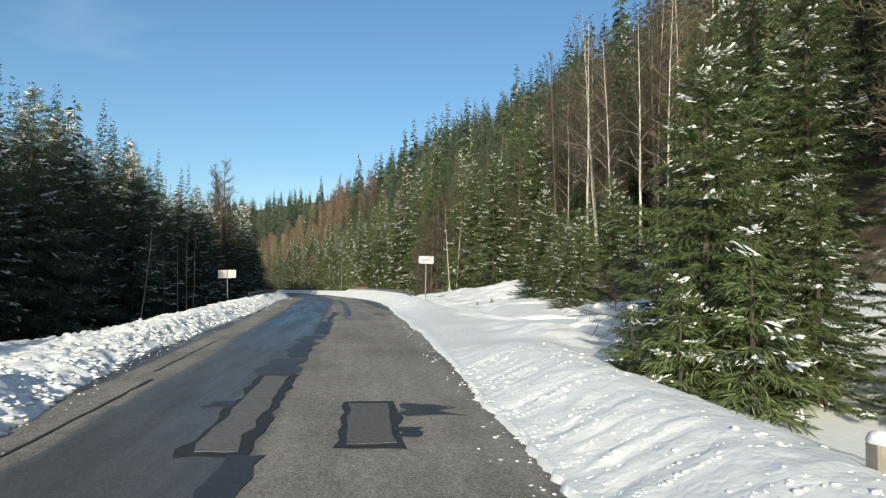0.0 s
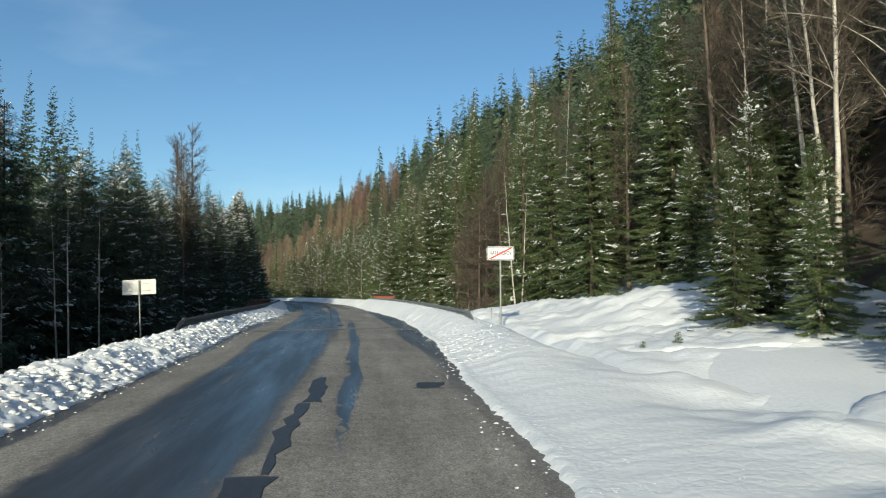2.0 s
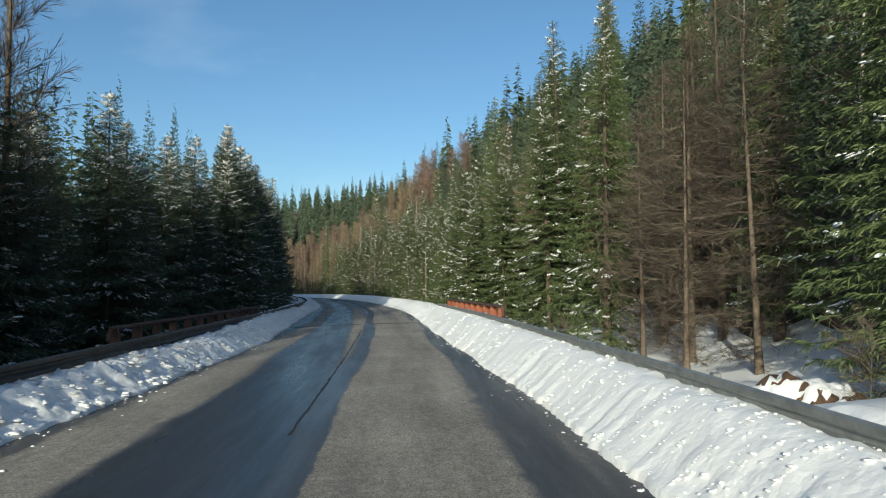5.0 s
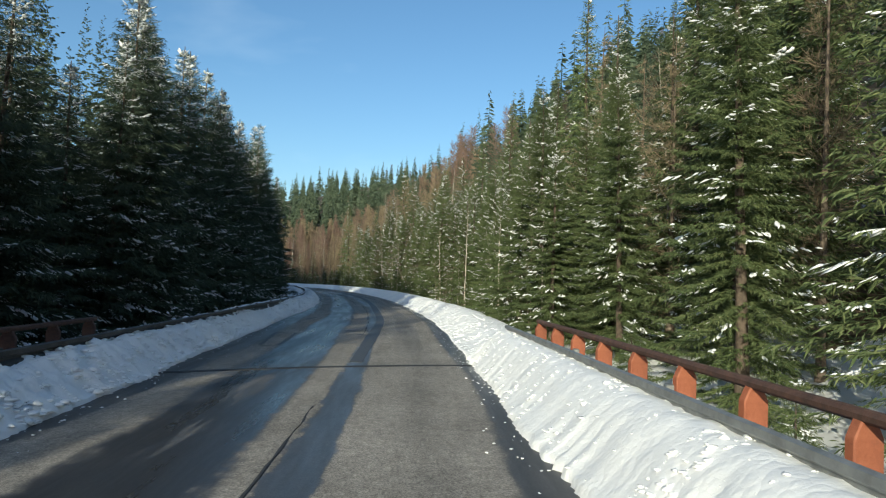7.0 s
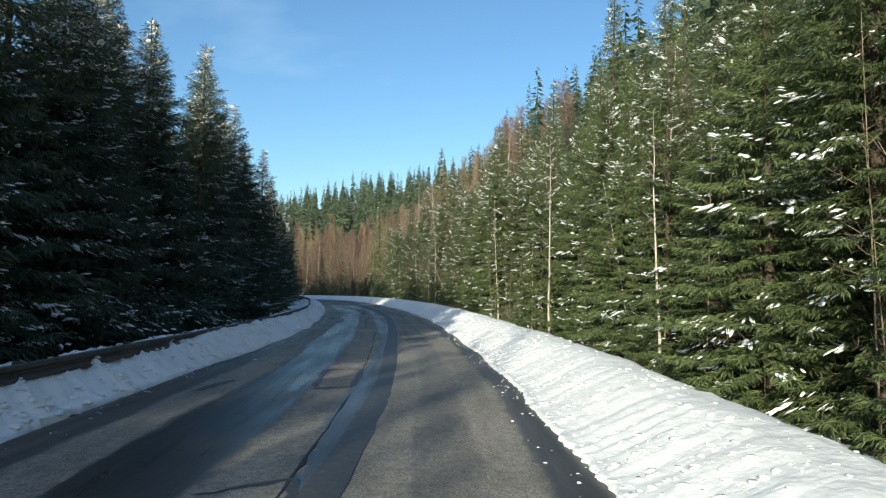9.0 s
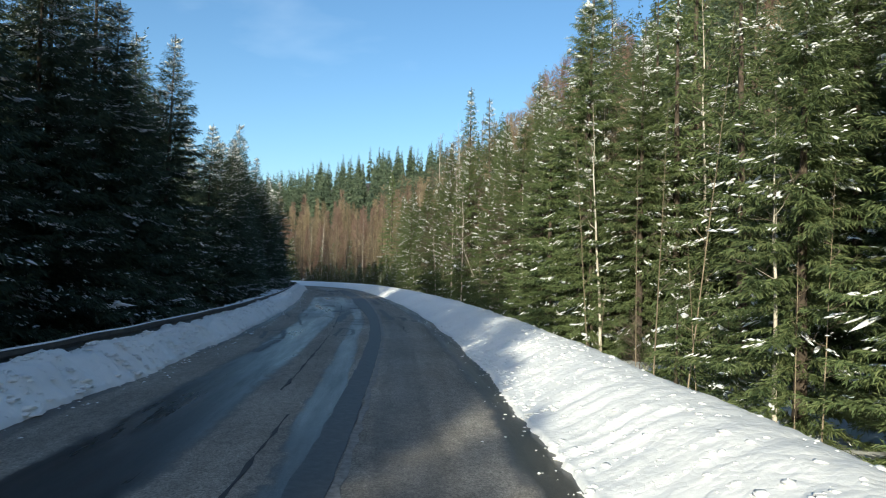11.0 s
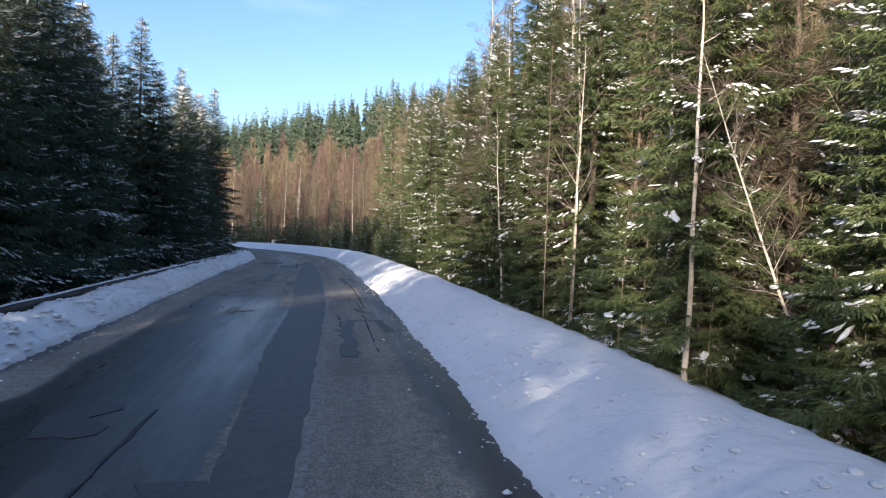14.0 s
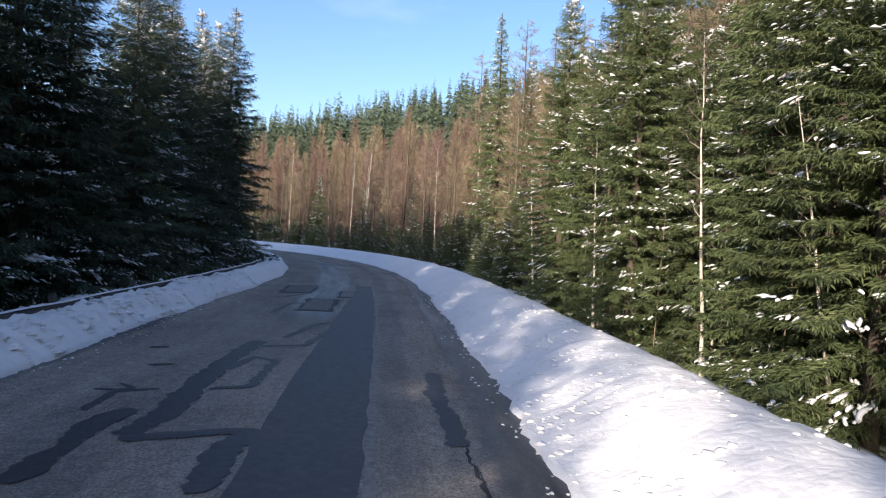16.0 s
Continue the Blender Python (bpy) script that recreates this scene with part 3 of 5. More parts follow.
w_rail("guard_rail", 44.0, 89.4, [(44, 5.65, 0.86), (46, 5.6, 0.88), (60, 5.2, 0.94), (75, 4.65, 1.03), (89.4, 4.3, 1.02)], STEEL,
       "galvanised steel guard rail half buried in ploughed snow", 1, (1.6, 0.3))
w_rail("guard_rail", 43.5, 235, [(43.5, -5.0, 0.74), (100, -5.0, 0.80), (125, -4.75, 0.68), (140, -4.6, 0.60), (165, -4.55, 0.57), (182, -4.5, 0.50), (200, -4.1, 0.48), (235, -4.0, 0.5)], DARK_RAIL, "weathered guard rail along a shaded bank, its steel coloured dark as in shade", -1, (2.0, 2.0))


def post_railing(s0, s1, count, d, d1, top, mat, tube_mat, label):
    """A bridge parapet: pointed sheet-metal posts that carry one round handrail."""
    base = along(s0, d)
    rail = empty("bridge_railing", Matrix.Translation(base), label, "railing", "bridge railings")
    side = 1 if d > 0 else -1

    def off(s):
        return d + (d1 - d) * (s - s0) / (s1 - s0)

    for s in np.linspace(s0, s1, count):
        bm = bmesh.new()
        outline = [(-0.13, -1.2), (0.13, -1.2), (0.13, top - 0.18), (0.04, top), (-0.04, top), (-0.13, top - 0.18)]
        front = [bm.verts.new((x, -0.05, z)) for x, z in outline]
        back = [bm.verts.new((x, 0.05, z)) for x, z in outline]
        bm.faces.new(front)
        bm.faces.new(back[::-1])
        for i in range(6):
            bm.faces.new((front[i - 1], front[i], back[i], back[i - 1])[::-1])
        bmesh.ops.recalc_face_normals(bm, faces=bm.faces)
        bmesh.ops.bevel(bm, geom=bm.edges[:], offset=0.012, segments=1, affect="EDGES")
        ob = part("post", bm, mat, rail)
        ob.matrix_basis = Matrix.Translation(along(s, off(s)) - base) @ pose(0, 0, 0, 0, 0, heading(s) + 10)
    bm = bmesh.new()
    stops = np.linspace(s0 - 0.3, s1 + 0.2, 13)
    pts = [along(s, off(s) - side * 0.02, top - 0.02) - base for s in stops]
    pts = [along(s0 - 0.42, d, top - 0.32) - base] + pts
    rings = []
    for i, c in enumerate(pts):
        way = (pts[min(i + 1, len(pts) - 1)] - pts[max(i - 1, 0)]).normalized()
        u = way.cross(Vector((0.2, 0.3, 1))).normalized()
        w = way.cross(u)
        rings.append([bm.verts.new(c + 0.055 * (math.cos(k * 0.785) * u + math.sin(k * 0.785) * w)) for k in range(8)])
    for a, b in zip(rings[:-1], rings[1:]):
        for k in range(8):
            bm.faces.new((a[k], a[(k + 1) % 8], b[(k + 1) % 8], b[k]))
    bm.faces.new(rings[0][::-1])
    bm.faces.new(rings[-1])
    part("handrail", bm, tube_mat, rail, "rusty round steel handrail")
    return rail


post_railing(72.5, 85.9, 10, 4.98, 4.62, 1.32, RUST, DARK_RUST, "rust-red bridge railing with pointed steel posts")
# here the posts take the darker handrail colour as well
post_railing(68.0, 85.9, 13, -5.55, -5.45, 1.05, DARK_RUST, DARK_RUST, "bridge railing in the shade, its posts a dark red-brown")


def town_sign():
    """The end-of-town sign: a white plate with a black rim, a name struck through in red, on a steel pipe."""
    foot = along(43.8, 6.47, 0.40)
    ob = empty("town_sign", Matrix.Translation(foot) @ pose(0, 0, 0, 0, 0.6, heading(44) - 6), "white end-of-town sign with a red diagonal bar on a grey pipe", "road sign")
    bm = bmesh.new()
    tube(bm, (0, 0.05, -0.6), (0, 0.05, 2.86), 0.035, 0.035, 12)
    part("pole", bm, STEEL, ob, "grey galvanised steel pipe")

    def plate(bm_, w, h, r, y0, y1):
        loop = []
        for cx, cz, a0 in ((w - r, h - r, 0), (-w + r, h - r, 90), (-w + r, -h + r, 180), (w - r, -h + r, 270)):
            for k in range(5):
                a = radians(a0 + k * 22.5)
                loop.append((cx + r * math.cos(a), cz + r * math.sin(a)))
        f = [bm_.verts.new((x, y0, z + 2.62)) for x, z in loop]
        b = [bm_.verts.new((x, y1, z + 2.62)) for x, z in loop]
        bm_.faces.new(f[::-1])
        bm_.faces.new(b)
        for i in range(len(loop)):
            bm_.faces.new((f[i - 1], f[i], b[i], b[i - 1]))
        bmesh.ops.recalc_face_normals(bm_, faces=bm_.faces)

    for name, w, h, r, y0, y1, mat in (("back_plate", 0.50, 0.25, 0.045, -0.012, 0.012, SIGN_WHITE), ("rim", 0.485, 0.235, 0.04, -0.016, -0.010, SIGN_BLACK),
                                       ("panel", 0.463, 0.213, 0.03, -0.020, -0.014, SIGN_WHITE)):
        bm = bmesh.new()
        plate(bm, w, h, r, y0, y1)
        part(name, bm, mat, ob)
    text = bpy.data.curves.new("lettering", "FONT")
    text.body, text.size, text.align_x, text.align_y, text.extrude = "HARRACHOV", 0.17, "CENTER", "CENTER", 0.001
    text.space_character = 1.15
    text.offset = 0.004
    holder = new("lettering_source", text)
    bpy.context.view_layer.update()
    me = bpy.data.meshes.new_from_object(holder.evaluated_get(bpy.context.evaluated_depsgraph_get()))
    bpy.data.objects.remove(holder)
    span = max(v.co.x for v in me.vertices) - min(v.co.x for v in me.vertices)
    for v in me.vertices:
        v.co = Vector((v.co.x * 0.80 / span, -0.030 - v.co.z, 2.62 + v.co.y * 1.25))
    me.materials.clear()
    me.materials.append(SIGN_BLACK)
    letters = new("lettering", me)
    letters.parent = ob
    bm = bmesh.new()
    quad = [(-0.452, -0.200), (-0.33, -0.200), (0.452, 0.200), (0.33, 0.200)]
    f = [bm.verts.new((x, -0.040, z + 2.62)) for x, z in quad]
    b = [bm.verts.new((x, -0.034, z + 2.62)) for x, z in quad]
    bm.faces.new(f)
    bm.faces.new(b[::-1])
    for i in range(4):
        bm.faces.new((f[i - 1], f[i], b[i], b[i - 1]))
    bmesh.ops.recalc_face_normals(bm, faces=bm.faces)
    part("red_bar", bm, SIGN_RED, ob, "red diagonal bar")
    return ob


town_sign()


def sign_back():
    """The sign for the other direction, seen from behind."""
    foot = along(45.0, -6.3, 0.0)
    ob = empty("road_sign", Matrix.Translation(foot) @ pose(0, 0, 0, 0, -2.2, heading(42) + 12), "blank pale rear side of a road sign on a thin pipe", "road sign")
    bm = bmesh.new()
    box(bm, (1.1, 0.02, 0.53), (0, 0, 1.92), bevel=0.008)
    part("plate", bm, SIGN_BACK, ob)
    for z in (1.80, 2.05):
        bm = bmesh.new()
        box(bm, (0.7, 0.025, 0.03), (0, -0.022, z), bevel=0.004)
        part("bracket", bm, SIGN_BACK, ob)
    bm = bmesh.new()
    tube(bm, (0, -0.06, -0.5), (0, -0.06, 2.16), 0.03, 0.03, 10)
    part("pole", bm, STEEL, ob, "grey steel pipe")
    return ob


sign_back()

# ---- trees ----


class Cloud:
    """Collects vertices and triangles of one mesh."""

    def __init__(self):
        self.v, self.f, self.n = [], [], 0

    def add(self, v, f):
        v, f = np.asarray(v, float), np.asarray(f, int)
        self.v.append(v)
        self.f.append(f + self.n)
        self.n += len(v)

    def arrays(self):
        return (np.concatenate(self.v), np.concatenate(self.f)) if self.v else (np.zeros((0, 3)), np.zeros((0, 3), int))


def fast_mesh(name, v, f, mat, smooth_shade=False):
    me = bpy.data.meshes.new(name)
    k = f.shape[1]
    me.vertices.add(len(v))
    me.vertices.foreach_set("co", np.asarray(v, np.float32).ravel())
    me.loops.add(f.size)
    me.loops.foreach_set("vertex_index", f.ravel().astype(np.int32))
    me.polygons.add(len(f))
    me.polygons.foreach_set("loop_start", np.arange(0, f.size, k, dtype=np.int32))
    me.materials.append(mat)
    if smooth_shade:
        me.shade_smooth()
    me.update(calc_edges=True)
    return me


def kites(start, way, length, width, sag):
    """Many small pointed sprays at once: two triangles each, folded a little along the middle."""
    n = len(start)
    up = np.array([0, 0, 1.0])
    side = np.cross(way, up)
    side /= np.linalg.norm(side, axis=1, keepdims=True) + 1e-6
    turn = np.random.RandomState(n).normal(0, 1.0, n)[:, None]
    side = side * np.cos(turn) + np.cross(side, way) * np.sin(turn)
    mid = start + way * (length * 0.45)[:, None]
    tip = start + way * length[:, None]
    tip[:, 2] -= sag * length
    v = np.stack([start, mid + side * width[:, None], tip, mid - side * width[:, None]], 1)
    v[:, 1, 2] -= 0.25 * width
    v[:, 3, 2] -= 0.25 * width
    base = np.arange(n)[:, None] * 4
    f = np.concatenate([base + [0, 1, 2], base + [0, 2, 3]])
    return v.reshape(-1, 3), f


def lump_shape():
    """A rounded lump, flat below: two rings and a cap."""
    a = np.arange(6) * math.pi / 3
    low = np.stack([np.cos(a), np.sin(a), np.full(6, -0.15)], 1)
    mid = np.stack([0.72 * np.cos(a + 0.5), 0.72 * np.sin(a + 0.5), np.full(6, 0.42)], 1)
    v = np.concatenate([low, mid, [(0, 0, 0.72), (0, 0, -0.4)]])
    f = []
    for k in range(6):
        n = (k + 1) % 6
        f += [(k, n, 6 + k), (n, 6 + n, 6 + k), (6 + k, 6 + n, 12), (n, k, 13)]
    return v, np.array(f)


LUMP_V, LUMP_F = lump_shape()


def trunk_cloud(r, height, radius, bend=0.02, sides=7, rings=9, taper=0.9):
    cloud = Cloud()
    ang = np.linspace(0, 2 * np.pi, sides, endpoint=False)
    off = np.zeros(2)
    rows = []
    lean = r.normal(0, bend, 2)
    for k in range(rings):
        t = k / (rings - 1)
        rad = radius * (1 - taper * t) * (1 + 0.5 * math.exp(-t * 25))
        off = off + lean * height / rings + r.normal(0, bend * 0.5, 2) * height / rings
        rows.append(np.stack([np.cos(ang) * rad + (off[0] if k else 0), np.sin(ang) * rad + (off[1] if k else 0), np.full(sides, t * height - (0.8 if k == 0 else 0))], 1))
    v = np.concatenate(rows)
    f = []
    for k in range(rings - 1):
        for i in range(sides):
            a, b = k * sides + i, k * sides + (i + 1) % sides
            f += [(a, b, b + sides), (a, b + sides, a + sides)]
    cloud.add(v, f)
    line = np.array([row.mean(0) for row in rows])
    line[0, 2] = 0
    return cloud, line


def conifer(seed, height, radius, bare, step, gap, subs, snow, droop=0.18, width=0.016, fill=1.0, power=0.95, longest=0.8, dusting=1):
    """A spruce: whorls of sagging boughs, flat fans of twigs that get shorter towards the tip, with snow lodged on some of them.
    gap: metres between the twigs of a bough; subs: side shoots on a twig. Gives arrays for the trunk, the crown and the snow."""
    r = np.random.RandomState(seed)
    trunk, line = trunk_cloud(r, height, 0.010 * height + 0.03, 0.004)
    starts, ways, lens, wids = [], [], [], []
    lumps_ = Cloud()

    def put(p, w, ln, wd):
        starts.append(p), ways.append(w / np.linalg.norm(w, axis=1, keepdims=True)), lens.append(ln), wids.append(wd)

    z = bare
    while z < height * 0.985:
        t = (z - bare) / (height - bare)
        reach = radius * ((1 - t) ** power) * (0.65 + 0.35 * min(1, (t + 0.05) * 7)) + 0.08
        n = r.randint(5, 8) if t < 0.93 else 4
        a0 = r.uniform(0, 6.28)
        for k in range(n):
            a = a0 + k * 6.283 / n + r.normal(0, 0.28)
            L = reach * r.uniform(0.55, 1.15)
            if r.rand() < 0.05:
                continue
            rise = 0.35 * t + 0.55 * t ** 3 - droop + r.normal(0, 0.07)
            slim = min(1.0, 0.30 + 1.4 * (1 - t))
            out, across = np.array([math.cos(a), math.sin(a), 0]), np.array([-math.sin(a), math.cos(a), 0])
            base = np.array([0, 0, z + r.normal(0, step * 0.3)])

            def bough(u):
                p_ = base + out * (u * L)[:, None]
                p_[:, 2] += L * (rise * u - 0.24 * u * u + 0.22 * u ** 4)
                return p_

            count = max(3, int(L / gap))
            for sgn in (-1, 1):
                u = np.clip((np.arange(count) + r.uniform(0, 1, count)) / count, 0.08, 1) ** 0.85
                p_ = bough(u)
                fan = r.uniform(0.6, 1.1, count)
                w = out * np.cos(fan)[:, None] + across * (sgn * np.sin(fan))[:, None]
                w[:, 2] += r.normal(-0.18, 0.20, count)
                ln = np.minimum(0.10 + 0.34 * L * np.sin(np.clip(u * 2.6 + 0.35, 0, 2.9)), longest) * r.uniform(0.55, 1.2, count) * fill
                put(p_, w, ln * (0.4 + 0.6 * slim), np.maximum(width * (0.7 if subs > 2 else 1.1), ln * 0.05) * slim)
                for j in range(subs):
                    q = (j + r.uniform(0.1, 0.9, count)) / subs
                    s2 = p_ + w / np.linalg.norm(w, axis=1, keepdims=True) * (ln * q)[:, None]
                    w2 = w * 0.8 + out * r.uniform(-0.5, 0.9, count)[:, None] + r.normal(0, 0.38, (count, 3))
                    w2[:, 2] -= 0.16
                    l2 = np.minimum(ln * r.uniform(0.35, 0.65, count) + 0.05, 0.55 * longest)
                    put(s2, w2, l2, np.maximum(width, l2 * 0.06) * slim)
            m = max(2, count // 2)
            u = np.sort(r.uniform(0.15, 1.0, m))
            w = np.tile(out, (m, 1)) + r.normal(0, 0.2, (m, 3))
            w[:, 2] += rise - 0.25
            put(bough(u), w, np.minimum(0.22 * L + 0.08, longest) * r.uniform(0.6, 1.2, m), np.full(m, width * 1.3 * slim))
            if r.rand() < 0.62 * snow * (1.2 - 0.5 * t):
                for _ in range(r.randint(1, 4) * dusting):
                    q0, off, size0 = r.uniform(0.35, 0.98), r.normal(0, 0.13 * L), r.uniform(0.024, 0.066) * (0.75 + 0.22 * L) * (1.6 if r.rand() < 0.10 else 1.0)
                    for i in range(r.randint(3, 8)):
                        q = np.clip(q0 + (i - 2) * size0 * 1.15 / L + r.normal(0, 0.02), 0.2, 1.03)
                        c = bough(np.array([q]))[0] + across * (off * (1.0 + 0.22 * i) + r.normal(0, 0.06))
                        c[2] += 0.012 - 0.35 * abs(off) + r.normal(0, 0.02)
                        size = size0 * r.uniform(0.35, 1.0)
                        v = LUMP_V * np.array([size * r.uniform(1.0, 2.3), size * r.uniform(0.5, 1.1), size * r.uniform(0.4, 0.85)]) * r.uniform(0.45, 1.55, (14, 3))
                        ca = a + (0.5 if off > 0 else -0.5) + r.normal(0, 0.4)
                        v[:, 2] += v[:, 0] * (rise - 0.48 * q + 0.88 * q ** 3 - 0.35)
                        v = np.stack([v[:, 0] * math.cos(ca) - v[:, 1] * math.sin(ca), v[:, 0] * math.sin(ca) + v[:, 1] * math.cos(ca), v[:, 2]], 1)
                        lumps_.add(v + c, LUMP_F)
        z += step * (1.15 - 0.6 * t) * r.uniform(0.8, 1.2)
    s_, w_, l_, d_ = (np.concatenate(a) for a in (starts, ways, lens, wids))
    s_[:, 0] += np.interp(s_[:, 2], line[:, 2], line[:, 0])
    s_[:, 1] += np.interp(s_[:, 2], line[:, 2], line[:, 1])
    return trunk.arrays(), kites(s_, w_, l_, d_, 0.20), lumps_.arrays()


def limbs(cloud, a, b, r1, r2):
    """A three-sided tapering rod from a to b."""
    a, b = np.asarray(a), np.asarray(b)
    d = b - a
    u = np.cross(d, (0.3, 0.5, 0.8))
    u /= np.linalg.norm(u) + 1e-9
    w = np.cross(d, u)
    w /= np.linalg.norm(w) + 1e-9
    ring = [u, -0.5 * u + 0.87 * w, -0.5 * u - 0.87 * w]
    v = [a + r1 * q for q in ring] + [b + r2 * q for q in ring]
    cloud.add(v, [(0, 1, 4), (0, 4, 3), (1, 2, 5), (1, 5, 4), (2, 0, 3), (2, 3, 5)])


def bare_tree(seed, height, boughs, spread, first=0.25, twigs=14, radius=None, lean=0.02, upward=0.9, fine=0.012):
    """A leafless tree: a bent trunk, boughs, and thin twigs. Gives arrays for the trunk (with its boughs) and the twigs."""
    r = np.random.RandomState(seed)
    trunk, line = trunk_cloud(r, height, radius or 0.009 * height + 0.02, lean, 6, 12, 0.93)
    fine_ = Cloud()
    for k in range(boughs):
        t = first + (0.97 - first) * (k + r.rand()) / boughs
        z = t * height
        p = np.array([np.interp(z, line[:, 2], line[:, 0]), np.interp(z, line[:, 2], line[:, 1]), z])
        a = r.uniform(0, 6.28)
        L = spread * (1.05 - 0.75 * abs(t - 0.45) / 0.55) * r.uniform(0.6, 1.2)
        way = np.array([math.cos(a), math.sin(a), upward * r.uniform(0.6, 1.3)])
        way /= np.linalg.norm(way)
        r0 = 0.004 + 0.007 * L
        q = p
        for i in range(3):
            way = way + r.normal(0, 0.14, 3) + np.array([0, 0, 0.06])
            way /= np.linalg.norm(way)
            e = q + way * L / 3
            limbs(trunk, q, e, r0 * (1 - i / 3.4), r0 * (1 - (i + 1) / 3.4))
            k3 = twigs // 3
            s = q + (e - q) * r.rand(k3, 1)
            w = way * 0.8 + r.normal(0, 0.5, (k3, 3)) + np.array([0, 0, 0.15])
            w /= np.linalg.norm(w, axis=1, keepdims=True)
            ln = L * r.uniform(0.2, 0.55, k3)
            fine_.add(*kites(s, w, ln, np.full(k3, fine), -0.05))
            w2 = w + r.normal(0, 0.4, (k3, 3))
            w2 /= np.linalg.norm(w2, axis=1, keepdims=True)
            fine_.add(*kites(s + w * (ln * 0.45)[:, None], w2, ln * 0.6, np.full(k3, fine * 0.7), -0.05))
            q = e
    return trunk.arrays(), fine_.arrays()


def level_at(s, d):
    return float(ground_level(np.array([s]), np.array([d]))[0])


PICK = np.random.RandomState(11)


def make_tree(kind, meshes, label, category, group):
    """One tree at the origin, of ready meshes; it is copied to its places afterwards."""
    ob = new(kind)
    tagged(ob, label, category, group)
    for name, me in meshes:
        if me is not None:
            c = new(name, me)
            c.parent = ob
            if name != "trunk":
                c["kind"] = "stuff"
    return ob


def spruce_proto(seed, height, radius, bare, step, gap, subs, snow, label, group, needles=NEEDLES, **more):
    t, c, w = conifer(seed, height, radius, bare, step, gap, subs, snow, **more)
    return make_tree("spruce_tree", [("trunk", fast_mesh("trunk", *t, BARK, True)), ("crown", fast_mesh("crown", *c, needles)),
                                     ("snow", fast_mesh("snow", *w, TREE_SNOW, True) if len(w[0]) else None)], label, "tree", group)


def bare_proto(kind, seed, height, boughs, spread, bark, twig_mat, label, group, **more):
    t, c = bare_tree(seed, height, boughs, spread, **more)
    return make_tree(kind, [("trunk", fast_mesh("trunk", *t, bark, True)), ("crown", fast_mesh("crown", *c, twig_mat))], label, "tree", group)


def plant(proto, s, d, scale, sink=0.25, turn=None, lean=0.8):
    p = along(s, d, level_at(s, d) - sink)
    m = Matrix.Translation(p) @ pose(0, 0, 0, PICK.normal(0, lean), PICK.normal(0, lean), PICK.uniform(0, 360) if turn is None else turn)
    if proto not in USED:
        USED.append(proto)
        proto.matrix_basis = m @ Matrix.Scale(scale, 4)
        return proto
    ob = copy_thing(proto, m)
    ob.scale = (scale, scale, scale)
    return ob


USED = []
SUNNY = [spruce_proto(100 + i, h, rad, 0.2, 0.21, 0.052, 5, 0.66, "green spruce with lumps of snow at the sunny forest edge", "roadside spruces", droop=dr, width=0.0095, longest=0.19)
         for i, (h, rad, dr) in enumerate(((9.0, 2.1, 0.16), (11.0, 2.4, 0.22), (7.5, 2.1, 0.18), (12.5, 2.5, 0.24)))]
# the left row's needle colour already carries the shade it stands in
SHADY = [spruce_proto(200 + i, h, rad, 0.3, 0.27, 0.12, 3, 0.75, "spruce dusted with snow at the shaded forest edge, needles coloured as in shade", "roadside spruces", droop=0.26, width=0.020, longest=0.40, power=0.85, dusting=2, needles=SHADED_NEEDLES)
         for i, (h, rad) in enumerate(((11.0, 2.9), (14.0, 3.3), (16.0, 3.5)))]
TALL = [spruce_proto(300 + i, h, rad, b, 0.30, 0.22, 2, 0.45, "tall old spruce with a bare lower trunk", "tall spruces", width=0.036, droop=0.22, longest=0.5)
        for i, (h, rad, b) in enumerate(((22.0, 2.9, 1.6), (25.0, 3.1, 2.2), (17.0, 2.6, 1.0)))]
SECOND = [spruce_proto(350 + i, h, rad, 0.8, 0.34, 0.17, 3, 0.62, "green spruce behind the first row at the forest edge", "forest spruces", width=0.020, droop=0.2, longest=0.38)
          for i, (h, rad) in enumerate(((12.0, 2.3), (15.0, 2.5)))]
YOUNG = spruce_proto(400, 2.4, 0.85, 0.05, 0.16, 0.09, 2, 0.25, "small young spruce standing in the snow", "young spruces", width=0.012)
BIRCHES = [bare_proto("birch_tree", 500 + i, h, 34, 2.0, BIRCH, TWIGS, "leafless white-barked birch at the forest edge", "birches", first=0.30, lean=0.030, radius=ra, twigs=24, fine=0.009)
           for i, (h, ra) in enumerate(((16.0, 0.105), (14.0, 0.085), (18.0, 0.115)))]
THIN = [bare_proto("birch_tree", 520 + i, h, 9, 0.9, BIRCH, TWIGS, "thin crooked young birch stem without leaves", "birches", first=0.4, lean=0.05, radius=0.045, twigs=9, fine=0.008)
        for i, h in enumerate((6.0, 7.0))]
BROWN = [bare_proto("bare_tree", 540 + i, h, 56, 2.5, GREY_BARK, TWIGS, "leafless brown broadleaf tree with fine twigs", "bare trees", first=0.10, lean=0.012, twigs=36, fine=0.011)
         for i, h in enumerate((15.0, 18.0))]
LARCHES = [bare_proto("larch_tree", 560 + i, h, 80, 1.7, GREY_BARK, LARCH, "slender leafless larch with tan twigs", "bare trees", first=0.12, lean=0.006, twigs=30, upward=0.25, fine=0.009)
           for i, h in enumerate((15.0, 17.0))]

